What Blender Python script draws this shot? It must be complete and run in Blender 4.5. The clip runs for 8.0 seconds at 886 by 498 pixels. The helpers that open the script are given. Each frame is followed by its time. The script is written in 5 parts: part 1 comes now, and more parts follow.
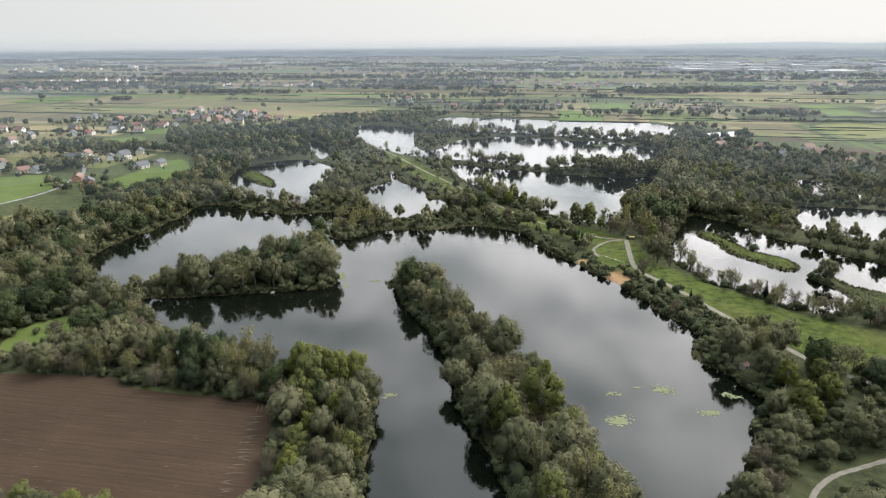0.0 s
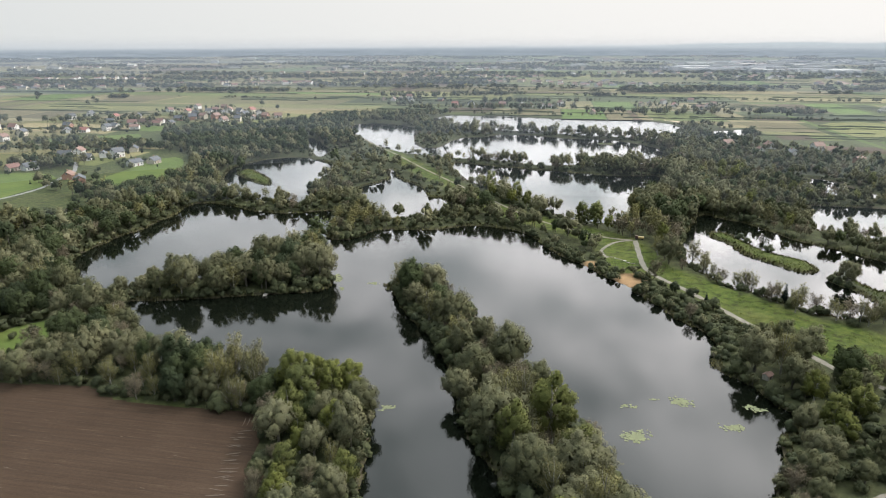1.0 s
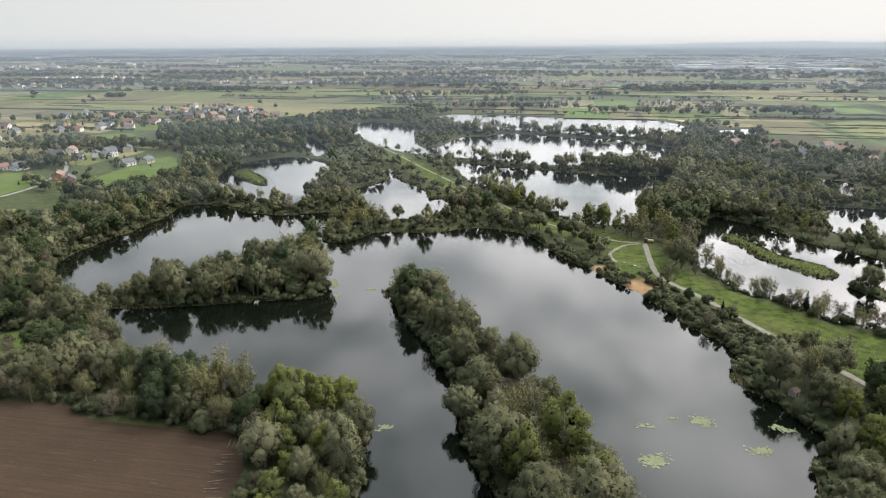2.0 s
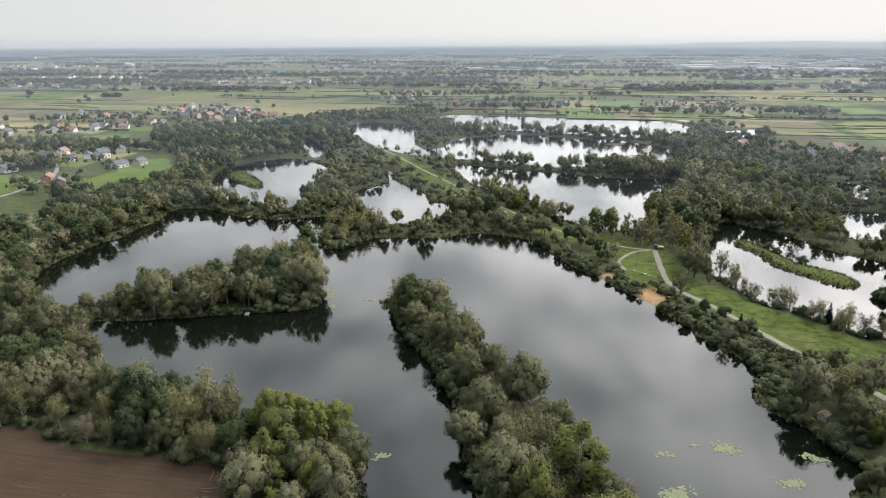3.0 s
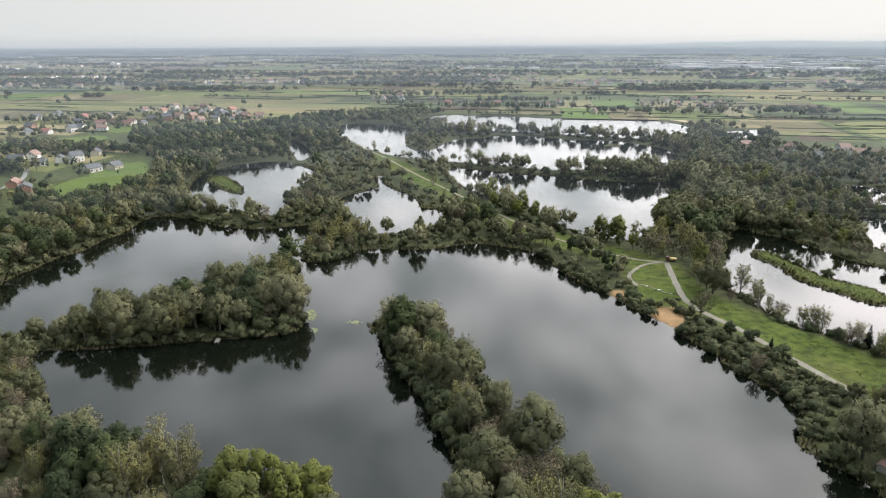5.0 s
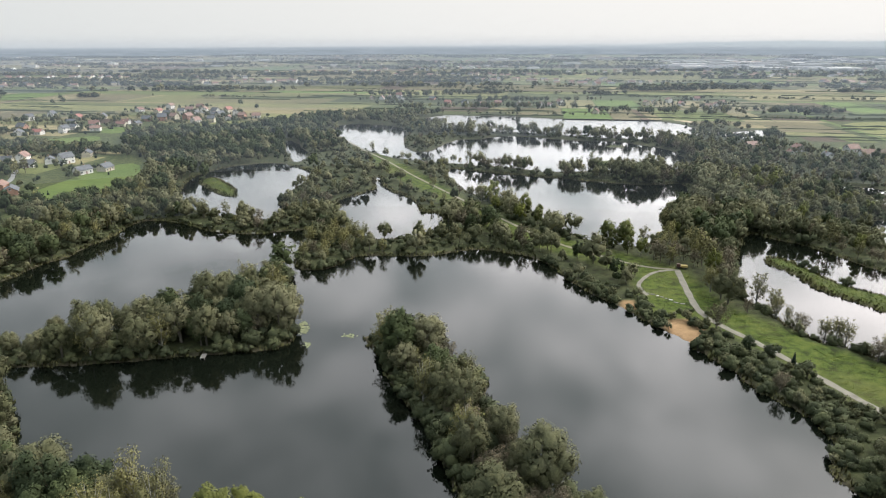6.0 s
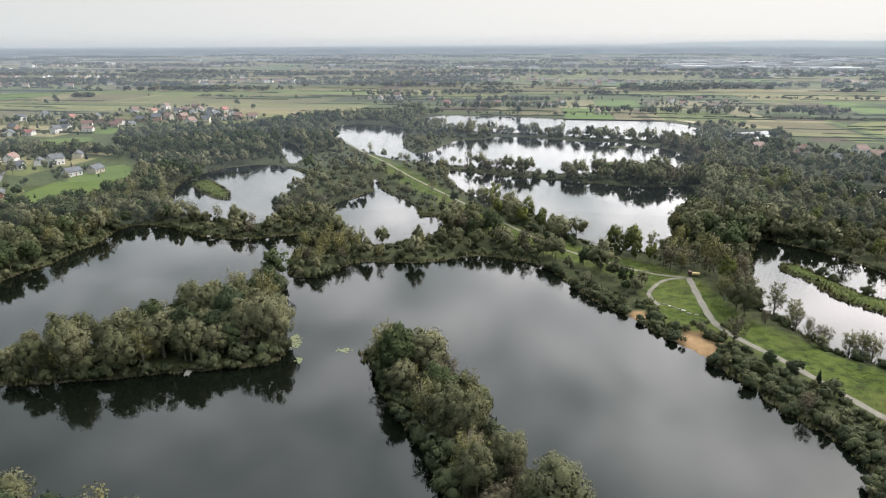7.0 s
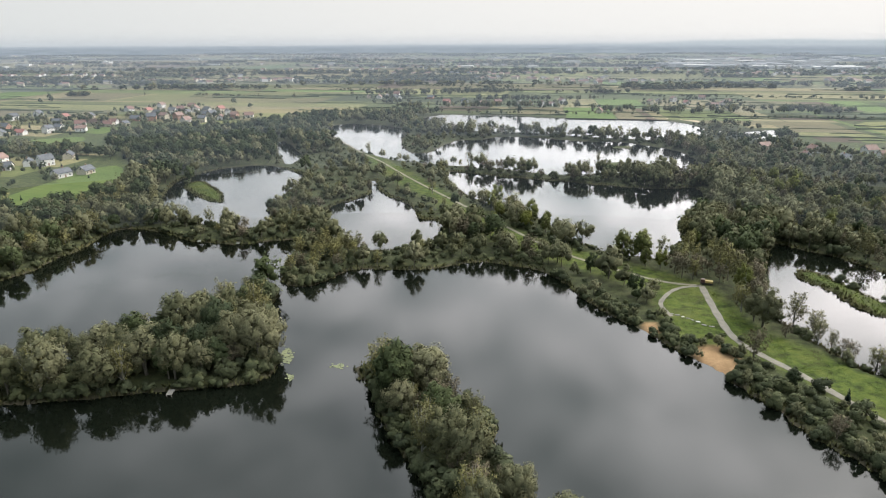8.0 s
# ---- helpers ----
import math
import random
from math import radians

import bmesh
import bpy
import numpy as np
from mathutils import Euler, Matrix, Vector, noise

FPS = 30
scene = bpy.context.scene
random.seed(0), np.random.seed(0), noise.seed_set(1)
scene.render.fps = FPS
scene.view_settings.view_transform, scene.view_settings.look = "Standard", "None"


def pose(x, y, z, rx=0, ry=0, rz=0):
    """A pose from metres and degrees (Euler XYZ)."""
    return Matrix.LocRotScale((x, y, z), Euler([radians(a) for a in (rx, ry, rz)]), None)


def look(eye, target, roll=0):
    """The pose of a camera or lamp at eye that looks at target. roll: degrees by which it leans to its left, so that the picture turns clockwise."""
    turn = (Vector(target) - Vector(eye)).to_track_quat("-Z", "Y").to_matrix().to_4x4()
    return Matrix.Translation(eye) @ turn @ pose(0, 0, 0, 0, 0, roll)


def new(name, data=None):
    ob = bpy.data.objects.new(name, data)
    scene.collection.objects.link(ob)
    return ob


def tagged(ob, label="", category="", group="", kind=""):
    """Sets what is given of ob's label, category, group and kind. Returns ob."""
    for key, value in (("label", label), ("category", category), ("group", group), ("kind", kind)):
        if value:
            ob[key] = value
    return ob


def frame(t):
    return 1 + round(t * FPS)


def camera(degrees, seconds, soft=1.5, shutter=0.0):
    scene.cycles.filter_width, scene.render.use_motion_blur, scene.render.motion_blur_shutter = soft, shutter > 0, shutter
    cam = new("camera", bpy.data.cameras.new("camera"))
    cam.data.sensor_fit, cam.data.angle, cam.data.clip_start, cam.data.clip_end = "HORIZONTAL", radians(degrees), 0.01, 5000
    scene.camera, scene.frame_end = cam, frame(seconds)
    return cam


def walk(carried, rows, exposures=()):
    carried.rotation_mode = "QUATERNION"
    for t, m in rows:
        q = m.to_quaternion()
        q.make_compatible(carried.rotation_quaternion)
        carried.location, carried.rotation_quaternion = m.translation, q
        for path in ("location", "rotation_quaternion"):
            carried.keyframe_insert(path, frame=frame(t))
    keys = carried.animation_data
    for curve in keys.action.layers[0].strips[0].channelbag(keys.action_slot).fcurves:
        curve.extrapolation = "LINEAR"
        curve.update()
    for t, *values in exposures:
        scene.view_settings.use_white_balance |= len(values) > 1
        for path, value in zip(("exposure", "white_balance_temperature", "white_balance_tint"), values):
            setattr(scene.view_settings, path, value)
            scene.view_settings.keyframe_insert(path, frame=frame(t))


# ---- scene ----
cam = camera(69.6, 8.0, soft=1.0)
PATH = [
    (0, (2.922, -16.211, 103.828), (2.903, -14.31, 103.208), -0.2),
    (0.5, (2.668, -9.516, 101.915), (2.648, -7.615, 101.294), -0.2),
    (1, (2.33, -2.762, 99.73), (2.31, -0.861, 99.11), -0.1),
    (1.5, (2.077, 4.012, 98.164), (2.056, 5.913, 97.543), -0.1),
    (3, (1.152, 24.665, 96.191), (1.131, 26.566, 95.57), -0.1),
    (3.5, (0.804, 31.182, 95.515), (0.784, 33.083, 94.894), -0.1),
    (4, (0.547, 37.739, 95.045), (0.537, 39.639, 94.422), -0.1),
    (4.5, (0.091, 44.006, 94.472), (0.094, 45.907, 93.85), -0.1),
    (6, (-0.475, 63.428, 92.677), (-0.467, 65.329, 92.056), -0.1),
    (6.5, (-0.804, 69.672, 92.092), (-0.793, 71.573, 91.471), -0.1),
    (7, (-0.841, 76.172, 91.398), (-0.83, 78.073, 90.777), -0.1),
    (7.5, (-0.956, 82.341, 90.925), (-0.944, 84.241, 90.303), -0.1),
    (8, (-1.221, 88.753, 90.459), (-1.208, 90.653, 89.835), -0.1),
]
walk(cam, [(t, look(eye, target, roll)) for t, eye, target, roll in PATH])

# ---- world, sun, exposure ----
SUN_TURN, SUN_RISE = radians(58), radians(46)      # clockwise from +y, above the horizon
to_sun = Vector((math.sin(SUN_TURN) * math.cos(SUN_RISE), math.cos(SUN_TURN) * math.cos(SUN_RISE), math.sin(SUN_RISE)))
world = bpy.data.worlds.new("overcast_sky")
scene.world = world
world.use_nodes = True


def build_sky():
    nt = world.node_tree
    nt.nodes.clear()
    N, L = nt.nodes.new, nt.links.new
    out, bg = N("ShaderNodeOutputWorld"), N("ShaderNodeBackground")
    sky = N("ShaderNodeTexSky")
    sky.sky_type, sky.sun_disc = "NISHITA", False
    sky.sun_elevation, sky.sun_rotation = SUN_RISE, SUN_TURN
    sky.dust_density, sky.air_density, sky.altitude = 4.0, 1.0, 100
    thin = N("ShaderNodeVectorMath")
    thin.operation = "SCALE"
    thin.inputs["Scale"].default_value = 0.10
    L(sky.outputs[0], thin.inputs[0])
    # one sheet of cloud over the whole sky, seen flatter towards the horizon
    co, sep = N("ShaderNodeTexCoord"), N("ShaderNodeSeparateXYZ")
    L(co.outputs["Generated"], sep.inputs[0])
    up = N("ShaderNodeMath")
    up.operation, up.inputs[1].default_value = "ADD", 0.16
    lim = N("ShaderNodeMath")
    lim.operation, lim.inputs[1].default_value = "MAXIMUM", 0.0
    L(sep.outputs["Z"], lim.inputs[0])
    L(lim.outputs[0], up.inputs[0])
    div = N("ShaderNodeVectorMath")
    div.operation = "DIVIDE"
    L(co.outputs["Generated"], div.inputs[0])
    com = N("ShaderNodeCombineXYZ")
    for k in range(3):
        L(up.outputs[0], com.inputs[k])
    L(com.outputs[0], div.inputs[1])
    flat = N("ShaderNodeVectorMath")
    flat.operation, flat.inputs[1].default_value = "MULTIPLY", (1.0, 1.0, 0.0)
    L(div.outputs[0], flat.inputs[0])
    cloud = N("ShaderNodeTexNoise")
    cloud.inputs["Scale"].default_value, cloud.inputs["Detail"].default_value = 3.0, 6.0
    cloud.inputs["Roughness"].default_value, cloud.inputs["Distortion"].default_value = 0.52, 0.3
    L(flat.outputs[0], cloud.inputs["Vector"])
    tone = N("ShaderNodeValToRGB")
    tone.color_ramp.elements[0].position, tone.color_ramp.elements[0].color = 0.34, (0.64, 0.735, 0.765, 1)
    tone.color_ramp.elements[1].position, tone.color_ramp.elements[1].color = 0.66, (1.80, 1.87, 1.93, 1)
    L(cloud.outputs["Fac"], tone.inputs[0])
    mix = N("ShaderNodeMix")
    mix.data_type, mix.inputs["Factor"].default_value = "RGBA", 0.80
    L(thin.outputs[0], mix.inputs["A"])
    L(tone.outputs["Color"], mix.inputs["B"])
    # the veiled sun brightens the cloud round it
    toward = N("ShaderNodeVectorMath")
    toward.operation = "DOT_PRODUCT"
    toward.inputs[1].default_value = to_sun
    L(co.outputs["Generated"], toward.inputs[0])
    veil = N("ShaderNodeMapRange")
    veil.inputs["From Min"].default_value, veil.inputs["From Max"].default_value = -0.5, 1.0
    L(toward.outputs["Value"], veil.inputs["Value"])
    soft = N("ShaderNodeMath")
    soft.operation, soft.inputs[1].default_value = "POWER", 2.3
    L(veil.outputs["Result"], soft.inputs[0])
    glow = N("ShaderNodeMix")
    glow.data_type = "RGBA"
    glow.inputs["A"].default_value, glow.inputs["B"].default_value = (0.45, 0.55, 0.585, 1), (4.9, 4.55, 4.38, 1)
    L(soft.outputs[0], glow.inputs["Factor"])
    lit = N("ShaderNodeMix")
    lit.data_type, lit.blend_type, lit.inputs["Factor"].default_value = "RGBA", "MULTIPLY", 1.0
    L(mix.outputs["Result"], lit.inputs["A"])
    L(glow.outputs["Result"], lit.inputs["B"])
    thick = N("ShaderNodeMapRange")
    thick.inputs["From Min"].default_value, thick.inputs["From Max"].default_value = 0.28, 0.66
    thick.interpolation_type = "SMOOTHSTEP"
    L(sep.outputs["Z"], thick.inputs["Value"])
    deep = N("ShaderNodeMix")                                     # thicker and bluer overhead
    deep.data_type = "RGBA"
    deep.inputs["A"].default_value, deep.inputs["B"].default_value = (1.13, 1.10, 1.09, 1), (0.84, 0.89, 0.90, 1)
    L(thick.outputs["Result"], deep.inputs["Factor"])
    over = N("ShaderNodeMix")
    over.data_type, over.blend_type, over.inputs["Factor"].default_value = "RGBA", "MULTIPLY", 1.0
    L(lit.outputs["Result"], over.inputs["A"])
    L(deep.outputs["Result"], over.inputs["B"])
    # bright low haze under the cloud, warmer below the sun
    low = N("ShaderNodeMapRange")
    low.inputs["From Min"].default_value, low.inputs["From Max"].default_value = 0.05, 0.17
    low.interpolation_type = "SMOOTHSTEP"
    L(sep.outputs["Z"], low.inputs["Value"])
    rim = N("ShaderNodeMix")
    rim.data_type = "RGBA"
    rim.inputs["A"].default_value, rim.inputs["B"].default_value = (0.58, 0.630, 0.645, 1), (1.08, 1.04, 1.00, 1)
    L(veil.outputs["Result"], rim.inputs["Factor"])
    hazy = N("ShaderNodeMix")
    hazy.data_type = "RGBA"
    L(low.outputs["Result"], hazy.inputs["Factor"])
    L(rim.outputs["Result"], hazy.inputs["A"])
    L(over.outputs["Result"], hazy.inputs["B"])
    L(hazy.outputs["Result"], bg.inputs["Color"])
    bg.inputs["Strength"].default_value = 1.0
    L(bg.outputs[0], out.inputs[0])


build_sky()
sun_data = bpy.data.lights.new("sun", "SUN")
sun_data.energy, sun_data.angle, sun_data.color = 2.2, radians(9), (1.0, 0.96, 0.92)
sun = new("sun", sun_data)
sun.matrix_world = look(to_sun * 500, (0, 0, 0))
scene.view_settings.exposure = 0.0


# ---- materials ----
def material(name):
    m = bpy.data.materials.new(name)
    m.use_nodes = True
    nt = m.node_tree
    return m, nt, nt.nodes["Principled BSDF"], nt.nodes.new, nt.links.new


def noise_node(nt, vector, scale, detail=4.0, rough=0.55):
    n = nt.nodes.new("ShaderNodeTexNoise")
    n.inputs["Scale"].default_value, n.inputs["Detail"].default_value, n.inputs["Roughness"].default_value = scale, detail, rough
    nt.links.new(vector, n.inputs["Vector"])
    return n.outputs["Fac"]


def ramp_node(nt, fac, stops):
    r = nt.nodes.new("ShaderNodeValToRGB")
    while len(r.color_ramp.elements) < len(stops):
        r.color_ramp.elements.new(0.5)
    for e, (p, c) in zip(r.color_ramp.elements, stops):
        e.position, e.color = p, (*c, 1)
    nt.links.new(fac, r.inputs[0])
    return r.outputs[0]


def mix_node(nt, fac, a, b, blend="MIX"):
    m = nt.nodes.new("ShaderNodeMix")
    m.data_type, m.blend_type = "RGBA", blend
    for key, v in (("Factor", fac), ("A", a), ("B", b)):
        if isinstance(v, (int, float)):
            m.inputs[key].default_value = v
        elif isinstance(v, tuple):
            m.inputs[key].default_value = (*v, 1)
        else:
            nt.links.new(v, m.inputs[key])
    return m.outputs["Result"]


def bump_node(nt, height, bsdf, strength, distance):
    b = nt.nodes.new("ShaderNodeBump")
    b.inputs["Strength"].default_value, b.inputs["Distance"].default_value = strength, distance
    nt.links.new(height, b.inputs["Height"])
    nt.links.new(b.outputs[0], bsdf.inputs["Normal"])


def place_node(nt):
    return nt.nodes.new("ShaderNodeNewGeometry").outputs["Position"]


def surface(name, stops, scale, rough=0.8, fine=None, bump=0.3, bump_size=0.05, metal=0.0):
    """A weathered surface: one large stain pattern and one fine grain."""
    m, nt, bsdf, N, L = material(name)
    co = N("ShaderNodeTexCoord").outputs["Object"]
    big, grain = noise_node(nt, co, scale, 5), noise_node(nt, co, fine or scale * 9, 3)
    c = ramp_node(nt, big, stops)
    c = mix_node(nt, 0.35, c, ramp_node(nt, grain, [(0.3, (0.35, 0.35, 0.35)), (0.7, (1, 1, 1))]), "MULTIPLY")
    L(c, bsdf.inputs["Base Color"])
    bsdf.inputs["Roughness"].default_value, bsdf.inputs["Metallic"].default_value = rough, metal
    bump_node(nt, grain, bsdf, bump, bump_size)
    return m


def foliage(name, young, old, joined=False, translucent=0.10):
    """Leaves: hue by tree, lightness by leaf; crown cores are painted darker."""
    m, nt, bsdf, N, L = material(name)
    leaf = N("ShaderNodeAttribute")
    leaf.attribute_name = "leaf"
    if joined:
        a = N("ShaderNodeAttribute")
        a.attribute_name = "tree"
        tree = a.outputs["Fac"]
    else:
        tree = N("ShaderNodeObjectInfo").outputs["Random"]
    c = mix_node(nt, tree, young, old)
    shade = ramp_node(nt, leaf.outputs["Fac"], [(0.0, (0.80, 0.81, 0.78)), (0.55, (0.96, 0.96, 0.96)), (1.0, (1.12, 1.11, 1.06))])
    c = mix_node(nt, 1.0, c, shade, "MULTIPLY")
    co = place_node(nt)
    clump, grain = noise_node(nt, co, 0.45, 3), noise_node(nt, co, 2.6, 3, 0.7)
    c = mix_node(nt, 0.5, c, ramp_node(nt, clump, [(0.33, (0.66, 0.70, 0.74)), (0.66, (1.22, 1.20, 1.02))]), "MULTIPLY")
    c = mix_node(nt, 0.5, c, ramp_node(nt, grain, [(0.34, (0.55, 0.56, 0.58)), (0.64, (1.22, 1.22, 1.18))]), "MULTIPLY")
    L(c, bsdf.inputs["Base Color"])
    bump_node(nt, grain, bsdf, 0.5, 0.4)
    bsdf.inputs["Roughness"].default_value = 0.85
    bsdf.inputs["Specular IOR Level"].default_value = 0.08
    tr, mixer = N("ShaderNodeBsdfTranslucent"), N("ShaderNodeMixShader")
    L(c, tr.inputs["Color"])
    mixer.inputs[0].default_value = translucent
    L(bsdf.outputs[0], mixer.inputs[1])
    L(tr.outputs[0], mixer.inputs[2])
    L(mixer.outputs[0], nt.nodes["Material Output"].inputs["Surface"])
    return m


LEAF_COLOURS = {
    "willow": ((0.149, 0.141, 0.086), (0.080, 0.082, 0.045)),
    "alder": ((0.061, 0.073, 0.033), (0.035, 0.045, 0.025)),
    "poplar": ((0.125, 0.130, 0.035), (0.084, 0.091, 0.035)),
    "birch": ((0.169, 0.154, 0.067), (0.113, 0.108, 0.056)),
    "thorn": ((0.153, 0.125, 0.093), (0.100, 0.089, 0.061)),
    "shrub": ((0.084, 0.090, 0.048), (0.047, 0.054, 0.032)),
    "spruce": ((0.028, 0.039, 0.032), (0.020, 0.030, 0.025)),
}
LEAF = {k: foliage(k + "_leaves", *v) for k, v in LEAF_COLOURS.items()}
LEAF_JOINED = {k: foliage(k + "_leaves_mass", *v, joined=True) for k, v in LEAF_COLOURS.items()}
BARK = surface("bark", [(0.3, (0.055, 0.047, 0.036)), (0.7, (0.11, 0.10, 0.08))], 1.5, 0.9)
BIRCH_BARK = surface("pale_bark", [(0.35, (0.14, 0.13, 0.11)), (0.7, (0.27, 0.26, 0.23))], 1.2, 0.85)


def ground_material():
    m, nt, bsdf, N, L = material("ground_cover")
    co = place_node(nt)
    cover = N("ShaderNodeAttribute")
    cover.attribute_name = "cover"
    sep = N("ShaderNodeSeparateColor")
    L(cover.outputs["Color"], sep.inputs[0])
    big, mid, fine = noise_node(nt, co, 0.035, 5), noise_node(nt, co, 0.35, 5), noise_node(nt, co, 2.2, 4, 0.7)
    scrub = ramp_node(nt, mid, [(0.3, (0.026, 0.028, 0.016)), (0.55, (0.048, 0.054, 0.024)), (0.75, (0.075, 0.073, 0.036))])
    grass = ramp_node(nt, mid, [(0.34, (0.023, 0.031, 0.008)), (0.48, (0.047, 0.068, 0.013)), (0.66, (0.086, 0.104, 0.021))])
    grass = mix_node(nt, ramp_node(nt, big, [(0.45, (0, 0, 0)), (0.66, (0.6, 0.6, 0.6))]), grass, (0.092, 0.092, 0.030))
    mud = ramp_node(nt, mid, [(0.3, (0.036, 0.030, 0.022)), (0.7, (0.080, 0.066, 0.044))])
    sand = ramp_node(nt, mid, [(0.3, (0.225, 0.138, 0.070)), (0.7, (0.32, 0.205, 0.112))])
    c = mix_node(nt, sep.outputs[0], scrub, grass)
    c = mix_node(nt, sep.outputs[1], c, mud)
    c = mix_node(nt, sep.outputs[2], c, sand)
    c = mix_node(nt, 0.5, c, ramp_node(nt, fine, [(0.3, (0.45, 0.45, 0.45)), (0.7, (1, 1, 1))]), "MULTIPLY")
    L(c, bsdf.inputs["Base Color"])
    bsdf.inputs["Roughness"].default_value = 0.95
    bsdf.inputs["Specular IOR Level"].default_value = 0.1
    bump_node(nt, fine, bsdf, 0.8, 0.35)
    return m


def water_material():
    m, nt, bsdf, N, L = material("pond_water")
    co = place_node(nt)
    murk = noise_node(nt, co, 0.012, 3)
    L(ramp_node(nt, murk, [(0.35, (0.0022, 0.0030, 0.0018)), (0.65, (0.0036, 0.0048, 0.0032))]), bsdf.inputs["Base Color"])
    bsdf.inputs["IOR"].default_value = 1.333
    # the breeze roughens the open middle of the water in streaks and leaves the bays calm
    breeze = noise_node(nt, co, 0.02, 3)
    centre, far = N("ShaderNodeVectorMath"), N("ShaderNodeMapRange")
    centre.operation, centre.inputs[1].default_value = "DISTANCE", (45, 330, 0)
    L(co, centre.inputs[0])
    far.inputs["From Min"].default_value, far.inputs["From Max"].default_value = 170.0, 60.0
    far.interpolation_type = "SMOOTHSTEP"
    L(centre.outputs["Value"], far.inputs["Value"])
    wind = mix_node(nt, 0.35, far.outputs["Result"], ramp_node(nt, breeze, [(0.40, (0, 0, 0)), (0.66, (1, 1, 1))]))
    split, north = N("ShaderNodeSeparateXYZ"), N("ShaderNodeMapRange")
    L(co, split.inputs[0])
    L(split.outputs["Y"], north.inputs["Value"])
    north.inputs["From Min"].default_value, north.inputs["From Max"].default_value = 360.0, 520.0
    wind = mix_node(nt, 1.0, wind, north.outputs["Result"], "LIGHTEN")
    L(ramp_node(nt, wind, [(0.0, (0.012, 0.012, 0.012)), (1.0, (0.10, 0.10, 0.10))]), bsdf.inputs["Roughness"])
    ripple = noise_node(nt, co, 5.0, 1)
    bump_node(nt, ripple, bsdf, 0.16, 0.012)
    return m


def field_material(name, stops, across, pitch, turn, line=0.35, bump=0.2, flecks=None):
    """A field worked in parallel lines."""
    m, nt, bsdf, N, L = material(name)
    co = place_node(nt)
    mp = N("ShaderNodeMapping")
    mp.inputs["Rotation"].default_value = (0, 0, radians(turn))
    L(co, mp.inputs["Vector"])
    st = N("ShaderNodeMapping")
    st.inputs["Scale"].default_value = (0.02, 1.0 / pitch, 1)
    L(mp.outputs[0], st.inputs["Vector"])
    lines, big, fine = noise_node(nt, st.outputs[0], 1.0, 3, 0.7), noise_node(nt, co, across, 4), noise_node(nt, co, 1.6, 4, 0.7)
    c = ramp_node(nt, big, stops)
    c = mix_node(nt, line, c, ramp_node(nt, lines, [(0.35, (0.5, 0.5, 0.5)), (0.62, (1.25, 1.2, 1.1))]), "MULTIPLY")
    c = mix_node(nt, 0.35, c, ramp_node(nt, fine, [(0.3, (0.5, 0.5, 0.5)), (0.7, (1.1, 1.1, 1.1))]), "MULTIPLY")
    if flecks:                                                   # straw and dry crumbs left along the lines
        fl = N("ShaderNodeMapping")
        fl.inputs["Scale"].default_value = (0.10, 1.3, 1)
        L(mp.outputs[0], fl.inputs["Vector"])
        straw = ramp_node(nt, noise_node(nt, fl.outputs[0], 1.0, 3, 0.6), [(0.60, (0, 0, 0)), (0.80, (0.26, 0.26, 0.26))])
        c = mix_node(nt, straw, c, flecks)
    L(c, bsdf.inputs["Base Color"])
    bsdf.inputs["Roughness"].default_value = 0.95
    bsdf.inputs["Specular IOR Level"].default_value = 0.1
    bump_node(nt, fine, bsdf, bump, 0.15)
    return m


def parcel_material():
    m, nt, bsdf, N, L = material("far_fields")
    co = place_node(nt)
    crop = N("ShaderNodeAttribute")
    crop.attribute_name = "crop"
    big, mid = noise_node(nt, co, 0.012, 4), noise_node(nt, co, 0.09, 4)
    c = mix_node(nt, 0.55, crop.outputs["Color"], ramp_node(nt, big, [(0.3, (0.6, 0.6, 0.55)), (0.7, (1.25, 1.2, 1.1))]), "MULTIPLY")
    c = mix_node(nt, 0.4, c, ramp_node(nt, mid, [(0.3, (0.6, 0.6, 0.6)), (0.7, (1.2, 1.2, 1.2))]), "MULTIPLY")
    L(c, bsdf.inputs["Base Color"])
    bsdf.inputs["Roughness"].default_value = 0.95
    bsdf.inputs["Specular IOR Level"].default_value = 0.05
    return m


def haze_glow_material(name, thick, top):
    """Glowing see-through curtain that imitates haze: mostly clear, fading out with height."""
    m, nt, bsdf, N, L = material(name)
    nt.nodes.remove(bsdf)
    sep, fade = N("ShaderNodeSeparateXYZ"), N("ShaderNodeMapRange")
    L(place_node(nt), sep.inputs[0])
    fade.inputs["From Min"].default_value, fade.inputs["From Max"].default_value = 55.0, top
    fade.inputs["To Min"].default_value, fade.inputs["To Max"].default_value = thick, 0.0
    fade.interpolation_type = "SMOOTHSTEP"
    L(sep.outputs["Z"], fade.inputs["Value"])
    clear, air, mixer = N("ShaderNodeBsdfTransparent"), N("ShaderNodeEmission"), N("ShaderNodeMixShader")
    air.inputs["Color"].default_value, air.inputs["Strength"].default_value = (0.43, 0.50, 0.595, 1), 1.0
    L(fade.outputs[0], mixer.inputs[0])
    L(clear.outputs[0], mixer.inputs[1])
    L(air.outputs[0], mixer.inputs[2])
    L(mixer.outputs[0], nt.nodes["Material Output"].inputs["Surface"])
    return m


